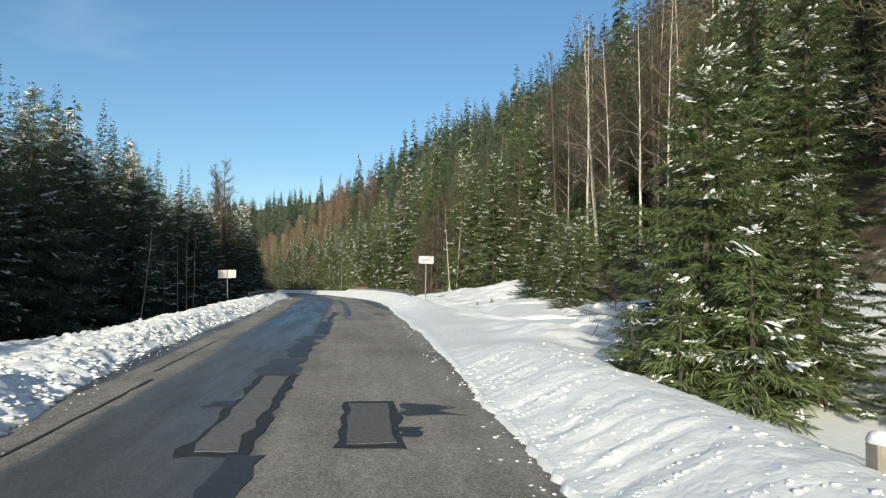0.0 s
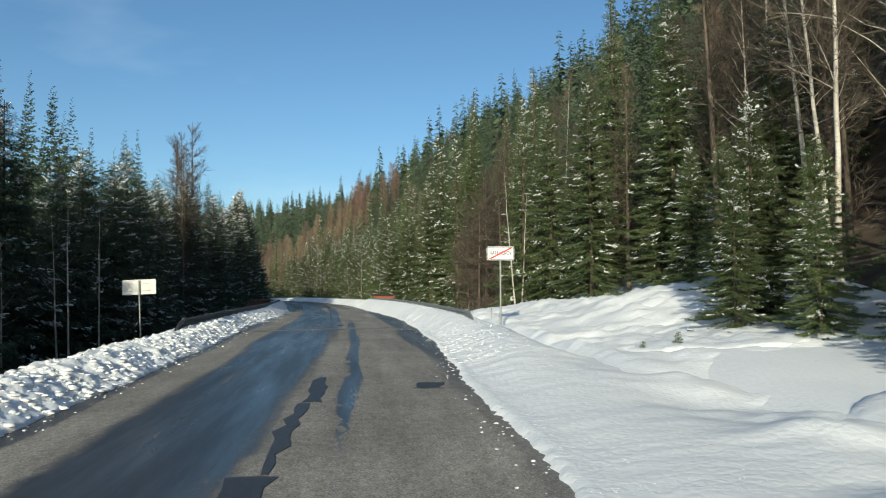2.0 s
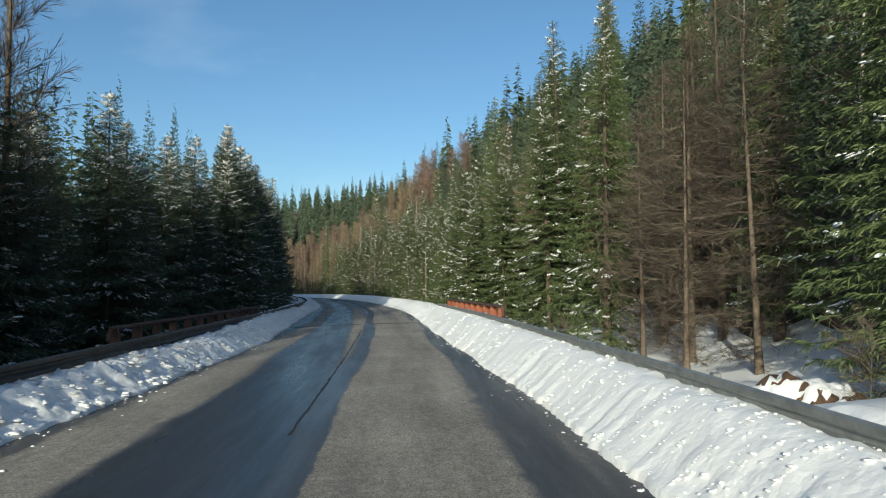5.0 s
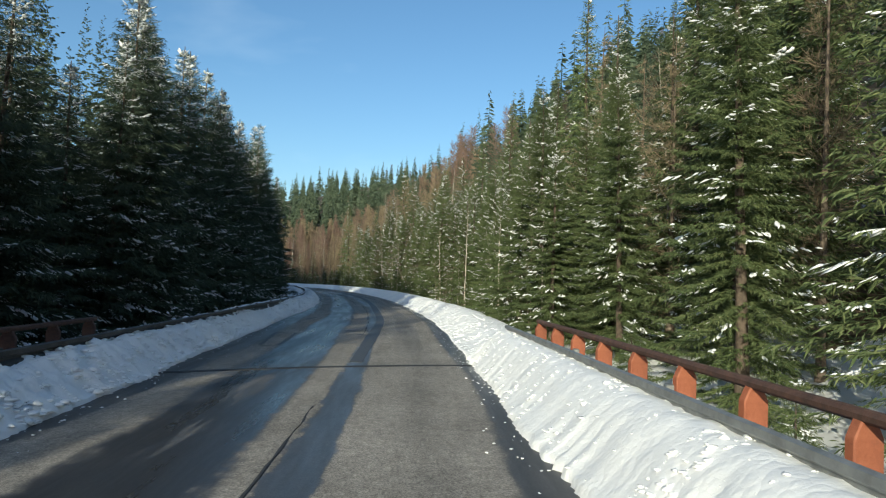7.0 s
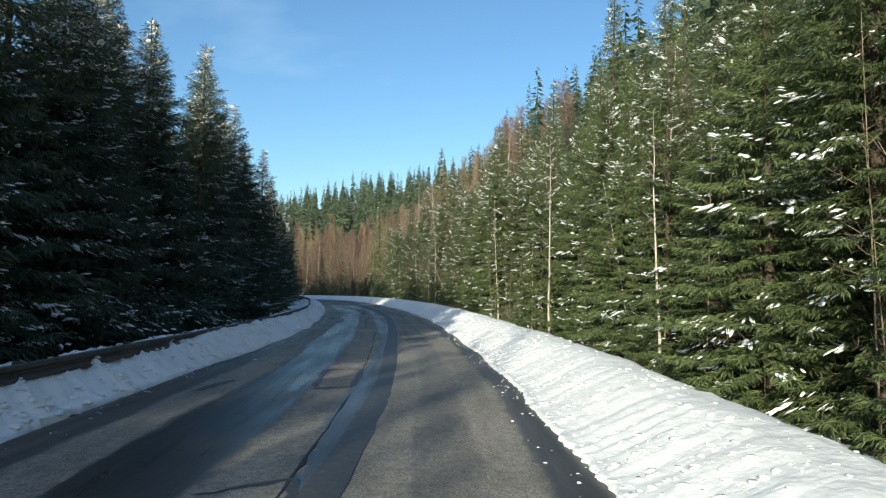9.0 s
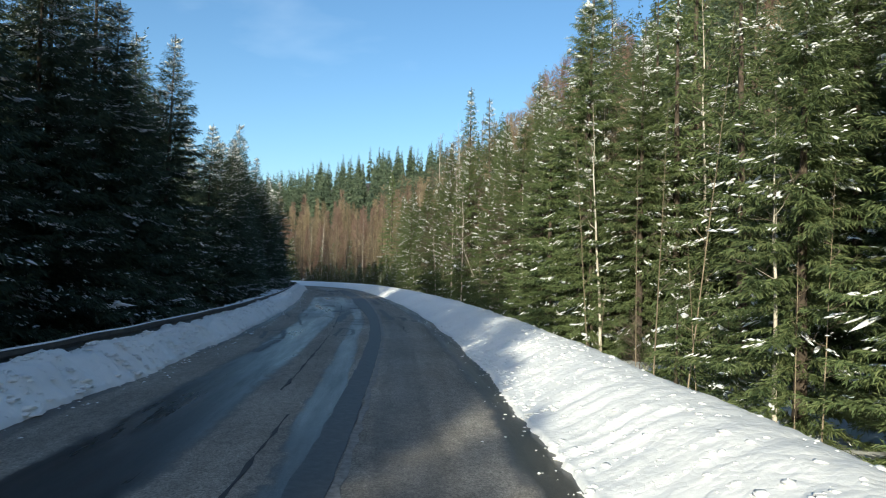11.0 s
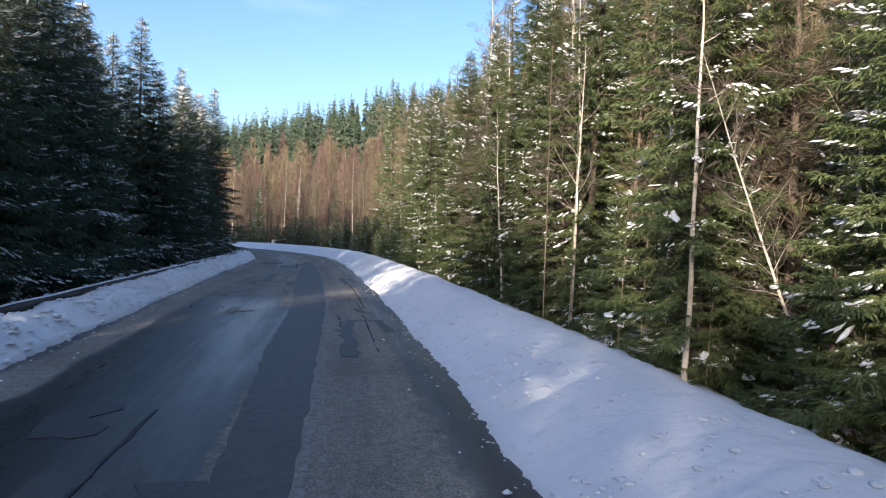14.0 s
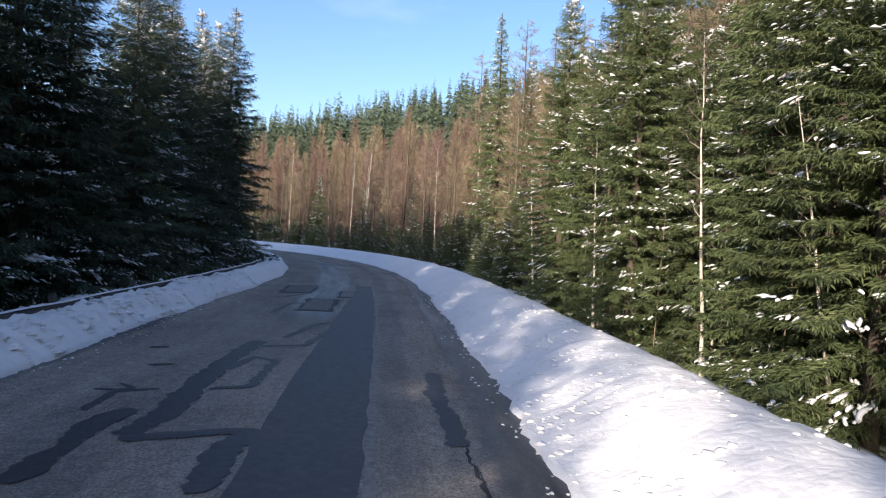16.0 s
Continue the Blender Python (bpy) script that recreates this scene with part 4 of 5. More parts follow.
SAPLINGS = [bare_proto("sapling", 580 + i, h, 14, 0.5, STRAW, TWIGS, "thin straight leafless sapling in front of the spruces", "saplings", first=0.25, lean=0.010, radius=0.016, twigs=9, fine=0.005, upward=0.5)
            for i, h in enumerate((4.6, 5.8, 7.2))]
SHRUBS = [bare_proto("shrub", 590 + i, h, 30, 1.5, GREY_BARK, TWIGS, "leafless brown shrub with thin arching branches", "shrubs", first=0.04, lean=0.06, radius=0.022, twigs=18, fine=0.005)
          for i, h in enumerate((2.4, 3.0))]
DEAD = [bare_proto("dead_fir", 600 + i, h, 110, 2.3, GREY_BARK, TWIGS, "dry brown fir with drooping bare boughs", "bare trees", first=0.05, lean=0.006, twigs=30, upward=-0.12, fine=0.009)
        for i, h in enumerate((13.0, 15.0))]


def fill(s0, s1, d0, d1, gap, pick, scale=(0.85, 1.12), jitter=0.36):
    """Plants trees over a stretch beside the road, on an uneven grid; across the road the rows go from d0 to d1."""
    side = 1 if d1 > d0 else -1
    s = s0
    while s < s1:
        d = abs(d0)
        while d < abs(d1):
            ss, dd = s + PICK.uniform(-jitter, jitter) * gap, side * (d + PICK.uniform(-jitter, jitter) * gap)
            d += gap
            protos = pick(ss, dd)
            if protos:
                plant(protos[PICK.randint(len(protos))], ss, dd, PICK.uniform(*scale))
        s += gap


# single trees that stand out along the way
for s, d, proto, scale in ((11.2, 7.6, SUNNY[2], 0.95), (14.4, 9.9, SUNNY[1], 0.8), (16.8, 11.4, SUNNY[0], 0.85), (12.6, 10.6, SUNNY[3], 0.8),
                           (30.4, 11.4, SUNNY[0], 0.5), (31.6, 12.6, SUNNY[2], 0.7), (32.4, 14.4, SUNNY[0], 0.75), (29.0, 16.4, SUNNY[2], 0.9), (34.2, 11.9, SUNNY[2], 0.5), (20.4, 14.2, SUNNY[2], 0.8), (10.2, 9.0, SUNNY[2], 0.6), (12.4, 9.2, SUNNY[2], 0.6), (14.0, 8.5, SUNNY[2], 0.5), (9.0, 10.4, SUNNY[0], 0.8), (37.2, 11.6, SUNNY[2], 0.62), (38.6, 13.0, SUNNY[0], 0.8), (49.5, 15.4, SUNNY[0], 0.8), (36.0, 13.3, SUNNY[2], 0.75),
                           (39.0, 13.9, SUNNY[0], 0.62), (42.3, 14.4, SUNNY[2], 0.8), (45.5, 14.9, SUNNY[0], 0.7), (33.0, 13.7, SUNNY[0], 0.6), (30.2, 14.6, SUNNY[2], 0.7), (27.0, 15.6, SUNNY[0], 0.66),
                           (47.5, 17.2, SUNNY[1], 0.9), (44.0, 17.6, SUNNY[3], 0.8), (24.0, 16.6, SUNNY[2], 0.8), (35.0, 16.0, SUNNY[2], 0.8),
                           (53.0, 13.5, SUNNY[3], 1.0), (57.0, 15.0, SUNNY[1], 1.1), (61.0, 14.0, SUNNY[3], 1.1), (64.5, 13.2, SECOND[1], 1.1), (68.0, 15.2, SECOND[1], 1.3),
                           (49.0, 16.0, SUNNY[3], 1.1), (84.0, 12.5, SECOND[1], 1.25), (88.5, 10.8, SUNNY[3], 1.25), (92.5, 12.8, SECOND[1], 1.35), (94.5, 9.4, SUNNY[1], 1.0), (98.0, 17.5, TALL[1], 1.0)):
    plant(proto, s, d, scale)
for s, d, proto, scale in ((38.0, 15.4, BIRCHES[0], 1.0), (36.4, 16.4, BIRCHES[1], 1.05), (34.2, 17.0, BIRCHES[0], 0.95), (40.5, 17.2, BIRCHES[2], 0.9), (31.5, 17.0, BIRCHES[1], 1.1),
                           (42.6, 18.2, BIRCHES[2], 1.0), (28.0, 18.0, BIRCHES[0], 1.0), (33.0, 19.2, BIRCHES[2], 0.9), (37.2, 19.4, BIRCHES[1], 1.15), (44.2, 16.6, BIRCHES[1], 0.9), (30.0, 19.8, BIRCHES[0], 1.0),
                           (46.5, 19.5, BIRCHES[0], 1.0), (26.0, 20.0, BIRCHES[1], 1.1),
                           (79.0, 16.7, BIRCHES[2], 0.95), (76.6, 20.5, BIRCHES[2], 1.0), (61.0, 11.6, THIN[1], 1.3), (63.0, 12.4, THIN[0], 1.5),
                           (98.1, 13.1, BIRCHES[1], 0.95), (143.0, 10.9, BIRCHES[1], 0.9), (155.0, 10.5, THIN[1], 1.5), (152.8, 9.2, THIN[0], 1.3), (174.0, 10.0, BIRCHES[1], 1.0),
                           (131.0, 11.0, THIN[1], 1.6), (196.0, 13.0, BIRCHES[1], 1.0), (204.0, 15.0, BIRCHES[0], 0.9)):
    plant(proto, s, d, scale, lean=1.5)
for s, d, proto, scale in ((75.0, 12.4, DEAD[0], 0.9), (77.0, 13.6, DEAD[1], 0.95), (79.6, 12.6, DEAD[0], 0.9), (78.6, 15.8, BROWN[1], 1.0), (72.5, 13.8, DEAD[1], 0.9), (81.5, 14.4, DEAD[1], 0.95),
                           (91.0, 14.6, LARCHES[0], 1.0), (95.5, 11.6, LARCHES[0], 0.85)):
    plant(proto, s, d, scale)
for s, d, scale in ((45.7, -8.9, 1.0), (46.6, -9.6, 1.05), (42.0, -9.4, 0.9), (49.5, -9.2, 1.0), (37.0, -9.6, 1.0)):
    plant(THIN[int(s) % 2], s, d, scale, lean=2.0)
for s, d, scale in ((51.5, -8.4, 1.1), (55.4, -8.6, 1.3), (58.0, -9.0, 1.5), (62.5, -8.8, 1.4)):
    plant(SAPLINGS[int(s) % 3], s, d, scale, lean=2.0)
for s, d, scale in ((66.0, -9.6, 0.85), (68.0, -10.6, 0.95), (71.0, -9.9, 0.9), (73.5, -11.0, 0.9)):
    plant(BROWN[int(s) % 2], s, d, scale)
for s, d, scale in ((10.4, 6.7, 1.1), (11.9, 6.5, 0.9), (9.8, 7.6, 1.3), (12.8, 7.4, 1.2), (35.6, 8.2, 0.2), (35.2, 8.9, 0.26), (77.5, 9.0, 1.0), (126.2, 7.7, 0.95), (124.8, 8.2, 0.85), (127.6, 8.5, 1.2), (20.0, -7.9, 0.4), (22.0, -8.6, 0.5), (24.5, -8.0, 0.38),
                    (26.8, -8.4, 0.5), (18.0, -8.4, 0.45), (29.2, -7.8, 0.36), (83.5, 9.2, 0.8), (90.0, 8.2, 0.9)):
    plant(YOUNG, s, d, scale)
# a birch bent over towards the road, and tall pale stems among the spruces
bent = plant(BIRCHES[1], 152.2, 8.6, 0.42)
bent.matrix_basis = Matrix.Translation(along(152.2, 8.6, level_at(152.2, 8.6) - 0.25)) @ pose(0, 0, 0, 0, -24, heading(152.2)) @ Matrix.Scale(0.42, 4)
for s, d, k, scale in ((141.1, 10.2, 0, 0.95), (149.6, 8.4, 1, 0.62), (147.6, 8.4, 0, 0.5), (163.4, 8.8, 2, 0.8), (169.6, 8.0, 1, 0.62), (174.2, 8.8, 2, 0.9), (160.4, 8.2, 0, 0.66), (156.4, 8.4, 2, 0.5), (135.9, 8.2, 1, 0.62), (113.0, 9.8, 1, 0.8)):
    plant(BIRCHES[k], s, d, scale, lean=1.8)
# low spruces fill the edge below them
for s, d, scale in ((144.6, 7.8, 0.42), (147.0, 7.7, 0.5), (149.2, 7.9, 0.36), (151.0, 7.6, 0.46), (153.2, 7.7, 0.52), (155.0, 7.8, 0.4), (157.4, 7.7, 0.5), (159.6, 7.8, 0.44), (162.0, 7.7, 0.48)):
    plant(SUNNY[2] if int(s) % 2 else SUNNY[0], s, d, scale)
# sunny side: young spruces close to the road past the bridge, taller ones and larches behind them
fill(98, 190, 7.9, 8.4, 2.0, lambda s, d: None if 123.5 < s < 128.5 or (143 < s < 164 and PICK.rand() < 0.4) else SUNNY)
fill(97, 215, 11.6, 15.5, 3.4, lambda s, d: LARCHES if s > 184 and PICK.rand() < 0.6 else SECOND + (TALL[2:] if PICK.rand() < 0.6 else []) + (BIRCHES[1:2] + LARCHES if PICK.rand() < 0.25 else []), (0.85, 1.2))
fill(98, 190, 10.7, 11.1, 2.7, lambda s, d: SECOND[:1] + SUNNY[3:], (0.8, 1.05))
fill(190, 200, 9.0, 9.5, 2.6, lambda s, d: SUNNY[2:3], (0.7, 0.9))
fill(198, 262, 7.8, 10.2, 1.9, lambda s, d: SUNNY[2:3], (0.34, 0.62))
fill(46, 96, 17, 18, 4.0, lambda s, d: TALL[:2] + BROWN[1:] if PICK.rand() < 0.85 else BIRCHES, (0.68, 0.95))
fill(2, 50, 18.5, 28, 3.4, lambda s, d: BROWN + LARCHES[:1] if PICK.rand() < 0.6 else BIRCHES + TALL[2:], (0.8, 1.1))
for k in range(16):
    plant(THIN[k % 2], 99 + 6.0 * k + PICK.uniform(-2, 2), PICK.uniform(6.9, 7.9), PICK.uniform(0.8, 1.3), lean=4.5)
for k in range(60):
    plant(SAPLINGS[k % 3], 97 + 1.55 * k + PICK.uniform(-0.8, 0.8), PICK.uniform(6.8, 8.0), PICK.uniform(0.6, 1.3), lean=2.5)
for k in range(15):
    plant(LARCHES[k % 2], 131 + 3.0 * k + PICK.uniform(-1.4, 1.4), PICK.uniform(8.6, 9.6), PICK.uniform(0.42, 0.72))
for s, d, scale in ((137.4, 7.8, 0.55), (146.5, 8.0, 0.5), (153.8, 7.7, 0.6), (161.2, 8.0, 0.5), (169.0, 7.8, 0.55), (104.0, 8.0, 0.45)):
    plant(DEAD[int(s) % 2], s, d, scale, lean=2.0)
for s, d, scale in ((133.5, 8.8, 0.62), (144.0, 9.0, 0.55), (166.0, 8.9, 0.65), (178.5, 8.6, 0.6)):
    plant(BIRCHES[int(s) % 3], s, d, scale, lean=2.0)
for k in range(18):
    plant(BIRCHES[k % 3], 200 + 4.5 * k + PICK.uniform(-2, 2), PICK.uniform(10.5, 19), PICK.uniform(0.6, 0.85))
for s, d, scale in ((18.6, 11.4, 0.7), (27.0, 12.4, 0.8), (62.0, 9.8, 0.7), (80.0, 9.4, 0.8), (128.5, 7.8, 0.6), (150.4, 7.9, 0.7), (171.0, 7.9, 0.7)):
    plant(SHRUBS[int(s) % 2], s, d, scale)
fill(198, 275, 10.2, 16.5, 3.3, lambda s, d: LARCHES if PICK.rand() < 0.8 else SECOND[:1], (0.6, 0.85))
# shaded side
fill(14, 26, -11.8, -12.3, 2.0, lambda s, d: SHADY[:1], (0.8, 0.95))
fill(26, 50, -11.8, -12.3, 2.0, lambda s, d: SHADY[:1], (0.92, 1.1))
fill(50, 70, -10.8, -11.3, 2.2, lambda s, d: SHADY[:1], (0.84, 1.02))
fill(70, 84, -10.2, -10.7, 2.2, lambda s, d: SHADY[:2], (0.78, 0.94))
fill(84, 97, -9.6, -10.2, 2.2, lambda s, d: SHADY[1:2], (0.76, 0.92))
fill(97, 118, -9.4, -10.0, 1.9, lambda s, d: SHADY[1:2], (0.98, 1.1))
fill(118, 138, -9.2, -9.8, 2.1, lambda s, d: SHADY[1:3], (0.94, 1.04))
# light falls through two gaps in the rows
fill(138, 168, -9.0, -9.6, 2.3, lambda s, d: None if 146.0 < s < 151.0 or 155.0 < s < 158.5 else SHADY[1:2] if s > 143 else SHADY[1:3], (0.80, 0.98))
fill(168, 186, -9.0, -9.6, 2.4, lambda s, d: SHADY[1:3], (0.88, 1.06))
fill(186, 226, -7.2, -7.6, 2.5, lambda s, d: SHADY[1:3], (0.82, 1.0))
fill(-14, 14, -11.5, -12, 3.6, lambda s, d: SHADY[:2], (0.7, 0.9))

# ---- far woods: many trees in one object of each kind ----


def simple_conifer(seed, layers, width, sprays):
    """A far spruce of about 1 m height, to be scaled: ragged tiers of drooping sprays round a stem."""
    r = np.random.RandomState(seed)
    st, wy, ln, wd = [], [], [], []
    for k in range(layers):
        t = k / layers
        for _ in range(max(4, int(sprays * (1 - 0.6 * t)))):
            a = r.uniform(0, 6.28)
            w = np.array([math.cos(a), math.sin(a), 0.25 * t - 0.35 + r.normal(0, 0.12)])
            length = width * ((1 - t) ** 0.8) * r.uniform(0.6, 1.2) + 0.015
            st.append((0, 0, 0.08 + 0.9 * t + r.uniform(0, 0.04)))
            wy.append(w / np.linalg.norm(w))
            ln.append(length)
            wd.append(length * r.uniform(0.14, 0.24))
    v, f = kites(np.array(st), np.array(wy), np.array(ln), np.array(wd), 0.15)
    top = np.array([(-0.012, 0, 0), (0.012, 0, 0), (0, 0, 1.0), (0, 0.012, 0)])
    return np.concatenate([v, top]), np.concatenate([f, np.array([(0, 1, 2), (1, 3, 2)]) + len(v)])


def simple_bare(seed, twigs, width):
    """A far leafless tree of about 1 m height: a stem and a haze of rising twigs."""
    r = np.random.RandomState(seed)
    z = r.uniform(0.15, 0.92, twigs)
    a = r.uniform(0, 6.28, twigs)
    w = np.stack([np.cos(a), np.sin(a), r.uniform(0.2, 1.9, twigs)], 1)
    w /= np.linalg.norm(w, axis=1, keepdims=True)
    ln = width * (1.1 - z) * r.uniform(0.7, 1.4, twigs) + 0.05
    v, f = kites(np.stack([np.zeros(twigs), np.zeros(twigs), z], 1), w, ln, np.full(twigs, 0.0010) + ln * 0.005, -0.1)
    stem = np.array([(-0.007, 0, -0.05), (0.007, 0, -0.05), (0, 0, 1.0), (0, 0.008, -0.05)])
    return np.concatenate([v, stem]), np.concatenate([f, np.array([(0, 1, 2), (1, 3, 2)]) + len(v)])


FAR = np.random.RandomState(77)


def woods(name, places, shapes, mat, label):
    """Many trees at once: places holds rows of s, d and height."""
    vs, fs, n = [], [], 0
    for s, d, h in places:
        v, f = shapes[FAR.randint(len(shapes))]
        a = FAR.uniform(0, 6.28)
        p = along(s, d, level_at(s, d) - 0.1)
        w = h * FAR.uniform(0.85, 1.15)
        vs.append(np.stack([(v[:, 0] * math.cos(a) - v[:, 1] * math.sin(a)) * w + p.x, (v[:, 0] * math.sin(a) + v[:, 1] * math.cos(a)) * w + p.y, v[:, 2] * h + p.z], 1))
        fs.append(f + n)
        n += len(v)
    ob = new(name, fast_mesh(name, np.concatenate(vs), np.concatenate(fs), mat))
    return tagged(ob, label, "trees", kind="stuff")


def scatter(s0, s1, d0, d1, gap, height):
    out = []
    for s in np.arange(s0, s1, gap):
        for d in np.arange(d0, d1, gap):
            out.append((s + FAR.uniform(-0.45, 0.45) * gap, d + FAR.uniform(-0.45, 0.45) * gap, FAR.uniform(*height)))
    return out


MIDS = []
for k in range(4):
    t_, c_, w_ = conifer(880 + k, 22.0, 2.9, 1.4, 0.62, 0.42, 0, 0.0, width=0.10, longest=0.8, power=1.05)
    MIDS.append((c_[0] / 22.0, c_[1]))
CONES = [simple_conifer(900 + k, 30, 0.15, 9) for k in range(5)]
STICKS = [simple_bare(950 + k, 520, 0.12) for k in range(5)]
green, tan, red, brown = [], [], [], []
near_green = []
for s, d, h in scatter(-30, 330, 27, 60, 4.2, (13, 20)) + scatter(-20, 360, 60, 150, 8.0, (13, 20)):
    q = FAR.rand()
    h = h * np.interp(s, [205, 236], [1.0, 0.64]) 
    high = 1.28 if FAR.rand() < 0.12 else 1.0
    if s > 192 and d < 42:
        (red if q < (0.75 if d > 29 + 0.1 * (s - 195) else 0.14) else tan if q < 0.94 else near_green).append((s, d, h))
    elif s < 60 and d < 45:
        (brown if q < 0.36 else red if q < 0.42 else near_green if d < 36 else green).append((s, d, h * (0.8 if q < 0.42 else high)))
    elif 110 < s <= 195 and 26 < d < 38:
        (red if q < 0.14 else tan if q < 0.2 else near_green).append((s, d, h * (0.66 if q < 0.2 else high)))
    else:
        (brown if q < 0.10 else red if q < 0.15 else near_green if d < 42 else green).append((s, d, h * (0.8 if q < 0.15 else high)))
for s, d, h in scatter(12, 84, -13.6, -12.6, 2.4, (10.5, 13)) + scatter(80, 96, -13.2, -12.2, 2.2, (11.5, 13.5)) + scatter(96, 116, -13.2, -12.2, 1.9, (14.5, 16.5)) + scatter(116, 139, -13.2, -12.2, 2.1, (15.5, 18)) + scatter(144, 148, -13.2, -12.2, 2.2, (15, 17)) + scatter(152, 170, -13.2, -12.2, 2.2, (15, 18)) + scatter(170, 236, -13.2, -9.8, 2.4, (12, 16)) + scatter(100, 195, 17.5, 26, 4.4, (14, 20)) + scatter(46, 96, 21, 27, 4.4, (13, 19)):
    near_green.append((s, d, h))
for s, d, h in scatter(190, 330, 16.5, 28, 2.7, (9, 13)):
    q = FAR.rand()
    (tan if q < (0.8 if s < 225 else 0.35) else red if q < 0.85 else near_green).append((s, d, h * np.interp(s, [196, 232], [1.1, 0.95])))
for s, d, h in scatter(-60, 250, -36, -13, 3.7, (0.9, 1.1)):
    tall = np.interp(s, [-90, 20, 45, 74, 84, 104, 112, 150, 260], [12, 12, 13, 14, 14, 14.5, 16, 18, 16]) if d > -19 else np.interp(s, [-90, 50, 60, 98, 110, 150, 260], [15, 17, 20, 20, 21, 22, 22])
    if (s > 22 or d < -17) and not (d > -18 and (136 < s < 142 or 145 < s < 149)):
        (near_green if d > -22 else green).append((s, d, h * tall))
for s, d, h in scatter(190, 330, 42, 110, 5.2, (10, 14.5)) + scatter(-60, 250, -84, -36, 6.0, (13, 18)):
    green.append((s, d, h))
for s, d, h in scatter(246, 380, -30, -9, 4.0, (11, 16)) + scatter(262, 380, 9.0, 12, 3.5, (3, 6)):
    green.append((s, d, h))
# far crowns take the shade-coloured needles in place of the canopy's own shadow
woods("spruce_forest", green, CONES, SHADED_NEEDLES, "dense dark green spruce forest on the hillside")
woods("spruce_forest", near_green, MIDS, SHADED_NEEDLES, "tall dark green spruces behind the first rows of the forest")
woods("larch_forest", tan, STICKS, LARCH, "stand of tan leafless larches on the slope")
woods("birch_forest", red, STICKS, RED_TWIGS, "reddish leafless birch stand on the slope")
woods("bare_forest", brown, STICKS, TWIGS, "brown leafless broadleaf trees on the slope")

# ---- road details ----


def crown_at(d):
    return float(np.interp(d, ROAD_D, CROWN))


def patch(s0, s1, d0, d1, mat, name="asphalt_patch", lift=0.012, ragged=0.05, skew=0.0):
    """A repair laid on the asphalt: a thin slab with an uneven outline."""
    r = np.random.RandomState(int(abs(s0 * 37 + s1 * 91)) % 9999)
    n, m = max(5, int((s1 - s0) / 0.35)), 3 if callable(d0) else max(4, int((d1 - d0) / 0.6) + 1)
    low, high = r.normal(0, ragged, n), r.normal(0, ragged, n)
    near, far = r.normal(0, ragged * 0.6, m), r.normal(0, ragged * 0.6, m)
    verts, edge = [], []
    for i in range(n):
        for k in range(m):
            a, b = i / (n - 1), k / (m - 1)
            here = s0 + (s1 - s0) * a
            d = ((d0(here) if callable(d0) else d0) + low[i]) * (1 - b) + ((d1(here) if callable(d1) else d1) + high[i]) * b
            s = s0 + (s1 - s0) * a + (near[k] if i == 0 else far[k] if i == n - 1 else 0) + skew * d
            rim = i in (0, n - 1) or k in (0, m - 1)
            verts.append(along(s, d, crown_at(d) + (lift - 0.002 if rim else lift)))
            edge.append((s, d))
    rim = [k for k in range(m)] + [i * m + m - 1 for i in range(1, n)] + [(n - 1) * m + k for k in range(m - 2, -1, -1)] + [i * m for i in range(n - 2, 0, -1)]
    faces = grid_faces(n, m).tolist()
    for a, b in zip(rim, rim[1:] + rim[:1]):
        faces.append([a, b, len(verts) + rim.index(b), len(verts) + rim.index(a)])
    verts += [along(*edge[k], crown_at(edge[k][1]) - 0.02) for k in rim]
    return mesh_object(name, verts, faces, mat, ROAD)


def framed(s0, s1, d0, d1, inner=None):
    """A repair whose rim of dark tar shows round a paler middle."""
    patch(s0 - 0.15, s1 + 0.15, d0 - 0.09, d1 + 0.09, TAR, lift=0.010, ragged=0.04)
    patch(s0 + 0.07, s1 - 0.07, d0 + 0.04, d1 - 0.04, inner or GREY_PATCH, lift=0.018, ragged=0.03)


for s0, s1, d0, d1 in ((8.0, 10.5, 1.33, 1.98), (7.7, 13.2, -0.35, 0.2), (183.0, 186.0, -0.6, 0.2), (188.0, 191.0, -1.8, -0.8), (187.0, 189.0, 0.2, 0.7)):
    framed(s0, s1, d0, d1)
for s0, s1, d0, d1, rag in ((9.6, 10.4, 2.08, 2.9, 0.12), (8.4, 8.9, 2.0, 2.3, 0.05), (10.2, 10.7, -0.72, -0.4, 0.04), (13.3, 15.6, -0.5, 0.25, 0.08), (1.0, 7.6, 0.05, 0.5, 0.06), (15.7, 20.0, -0.2, 0.28, 0.08),
                            (20.0, 21.2, -0.1, 0.42, 0.06), (21.4, 27.4, 0.05, 0.55, 0.05), (27.5, 31.6, 0.3, 0.52, 0.05), (31.7, 34.6, 0.42, 0.72, 0.04), (33.0, 33.7, 2.5, 3.0, 0.06), (52.0, 52.8, 0.5, 0.7, 0.04),
                            (155.4, 158.6, 1.72, 2.03, 0.05), (146.0, 147.2, -0.9, -0.2, 0.1), (151.0, 152.4, -1.5, -0.9, 0.1), (148.8, 149.6, 0.0, 0.6, 0.08)):
    patch(s0, s1, d0, d1, PATCH, ragged=rag)

BANDS = np.random.RandomState(21)
LAID = []


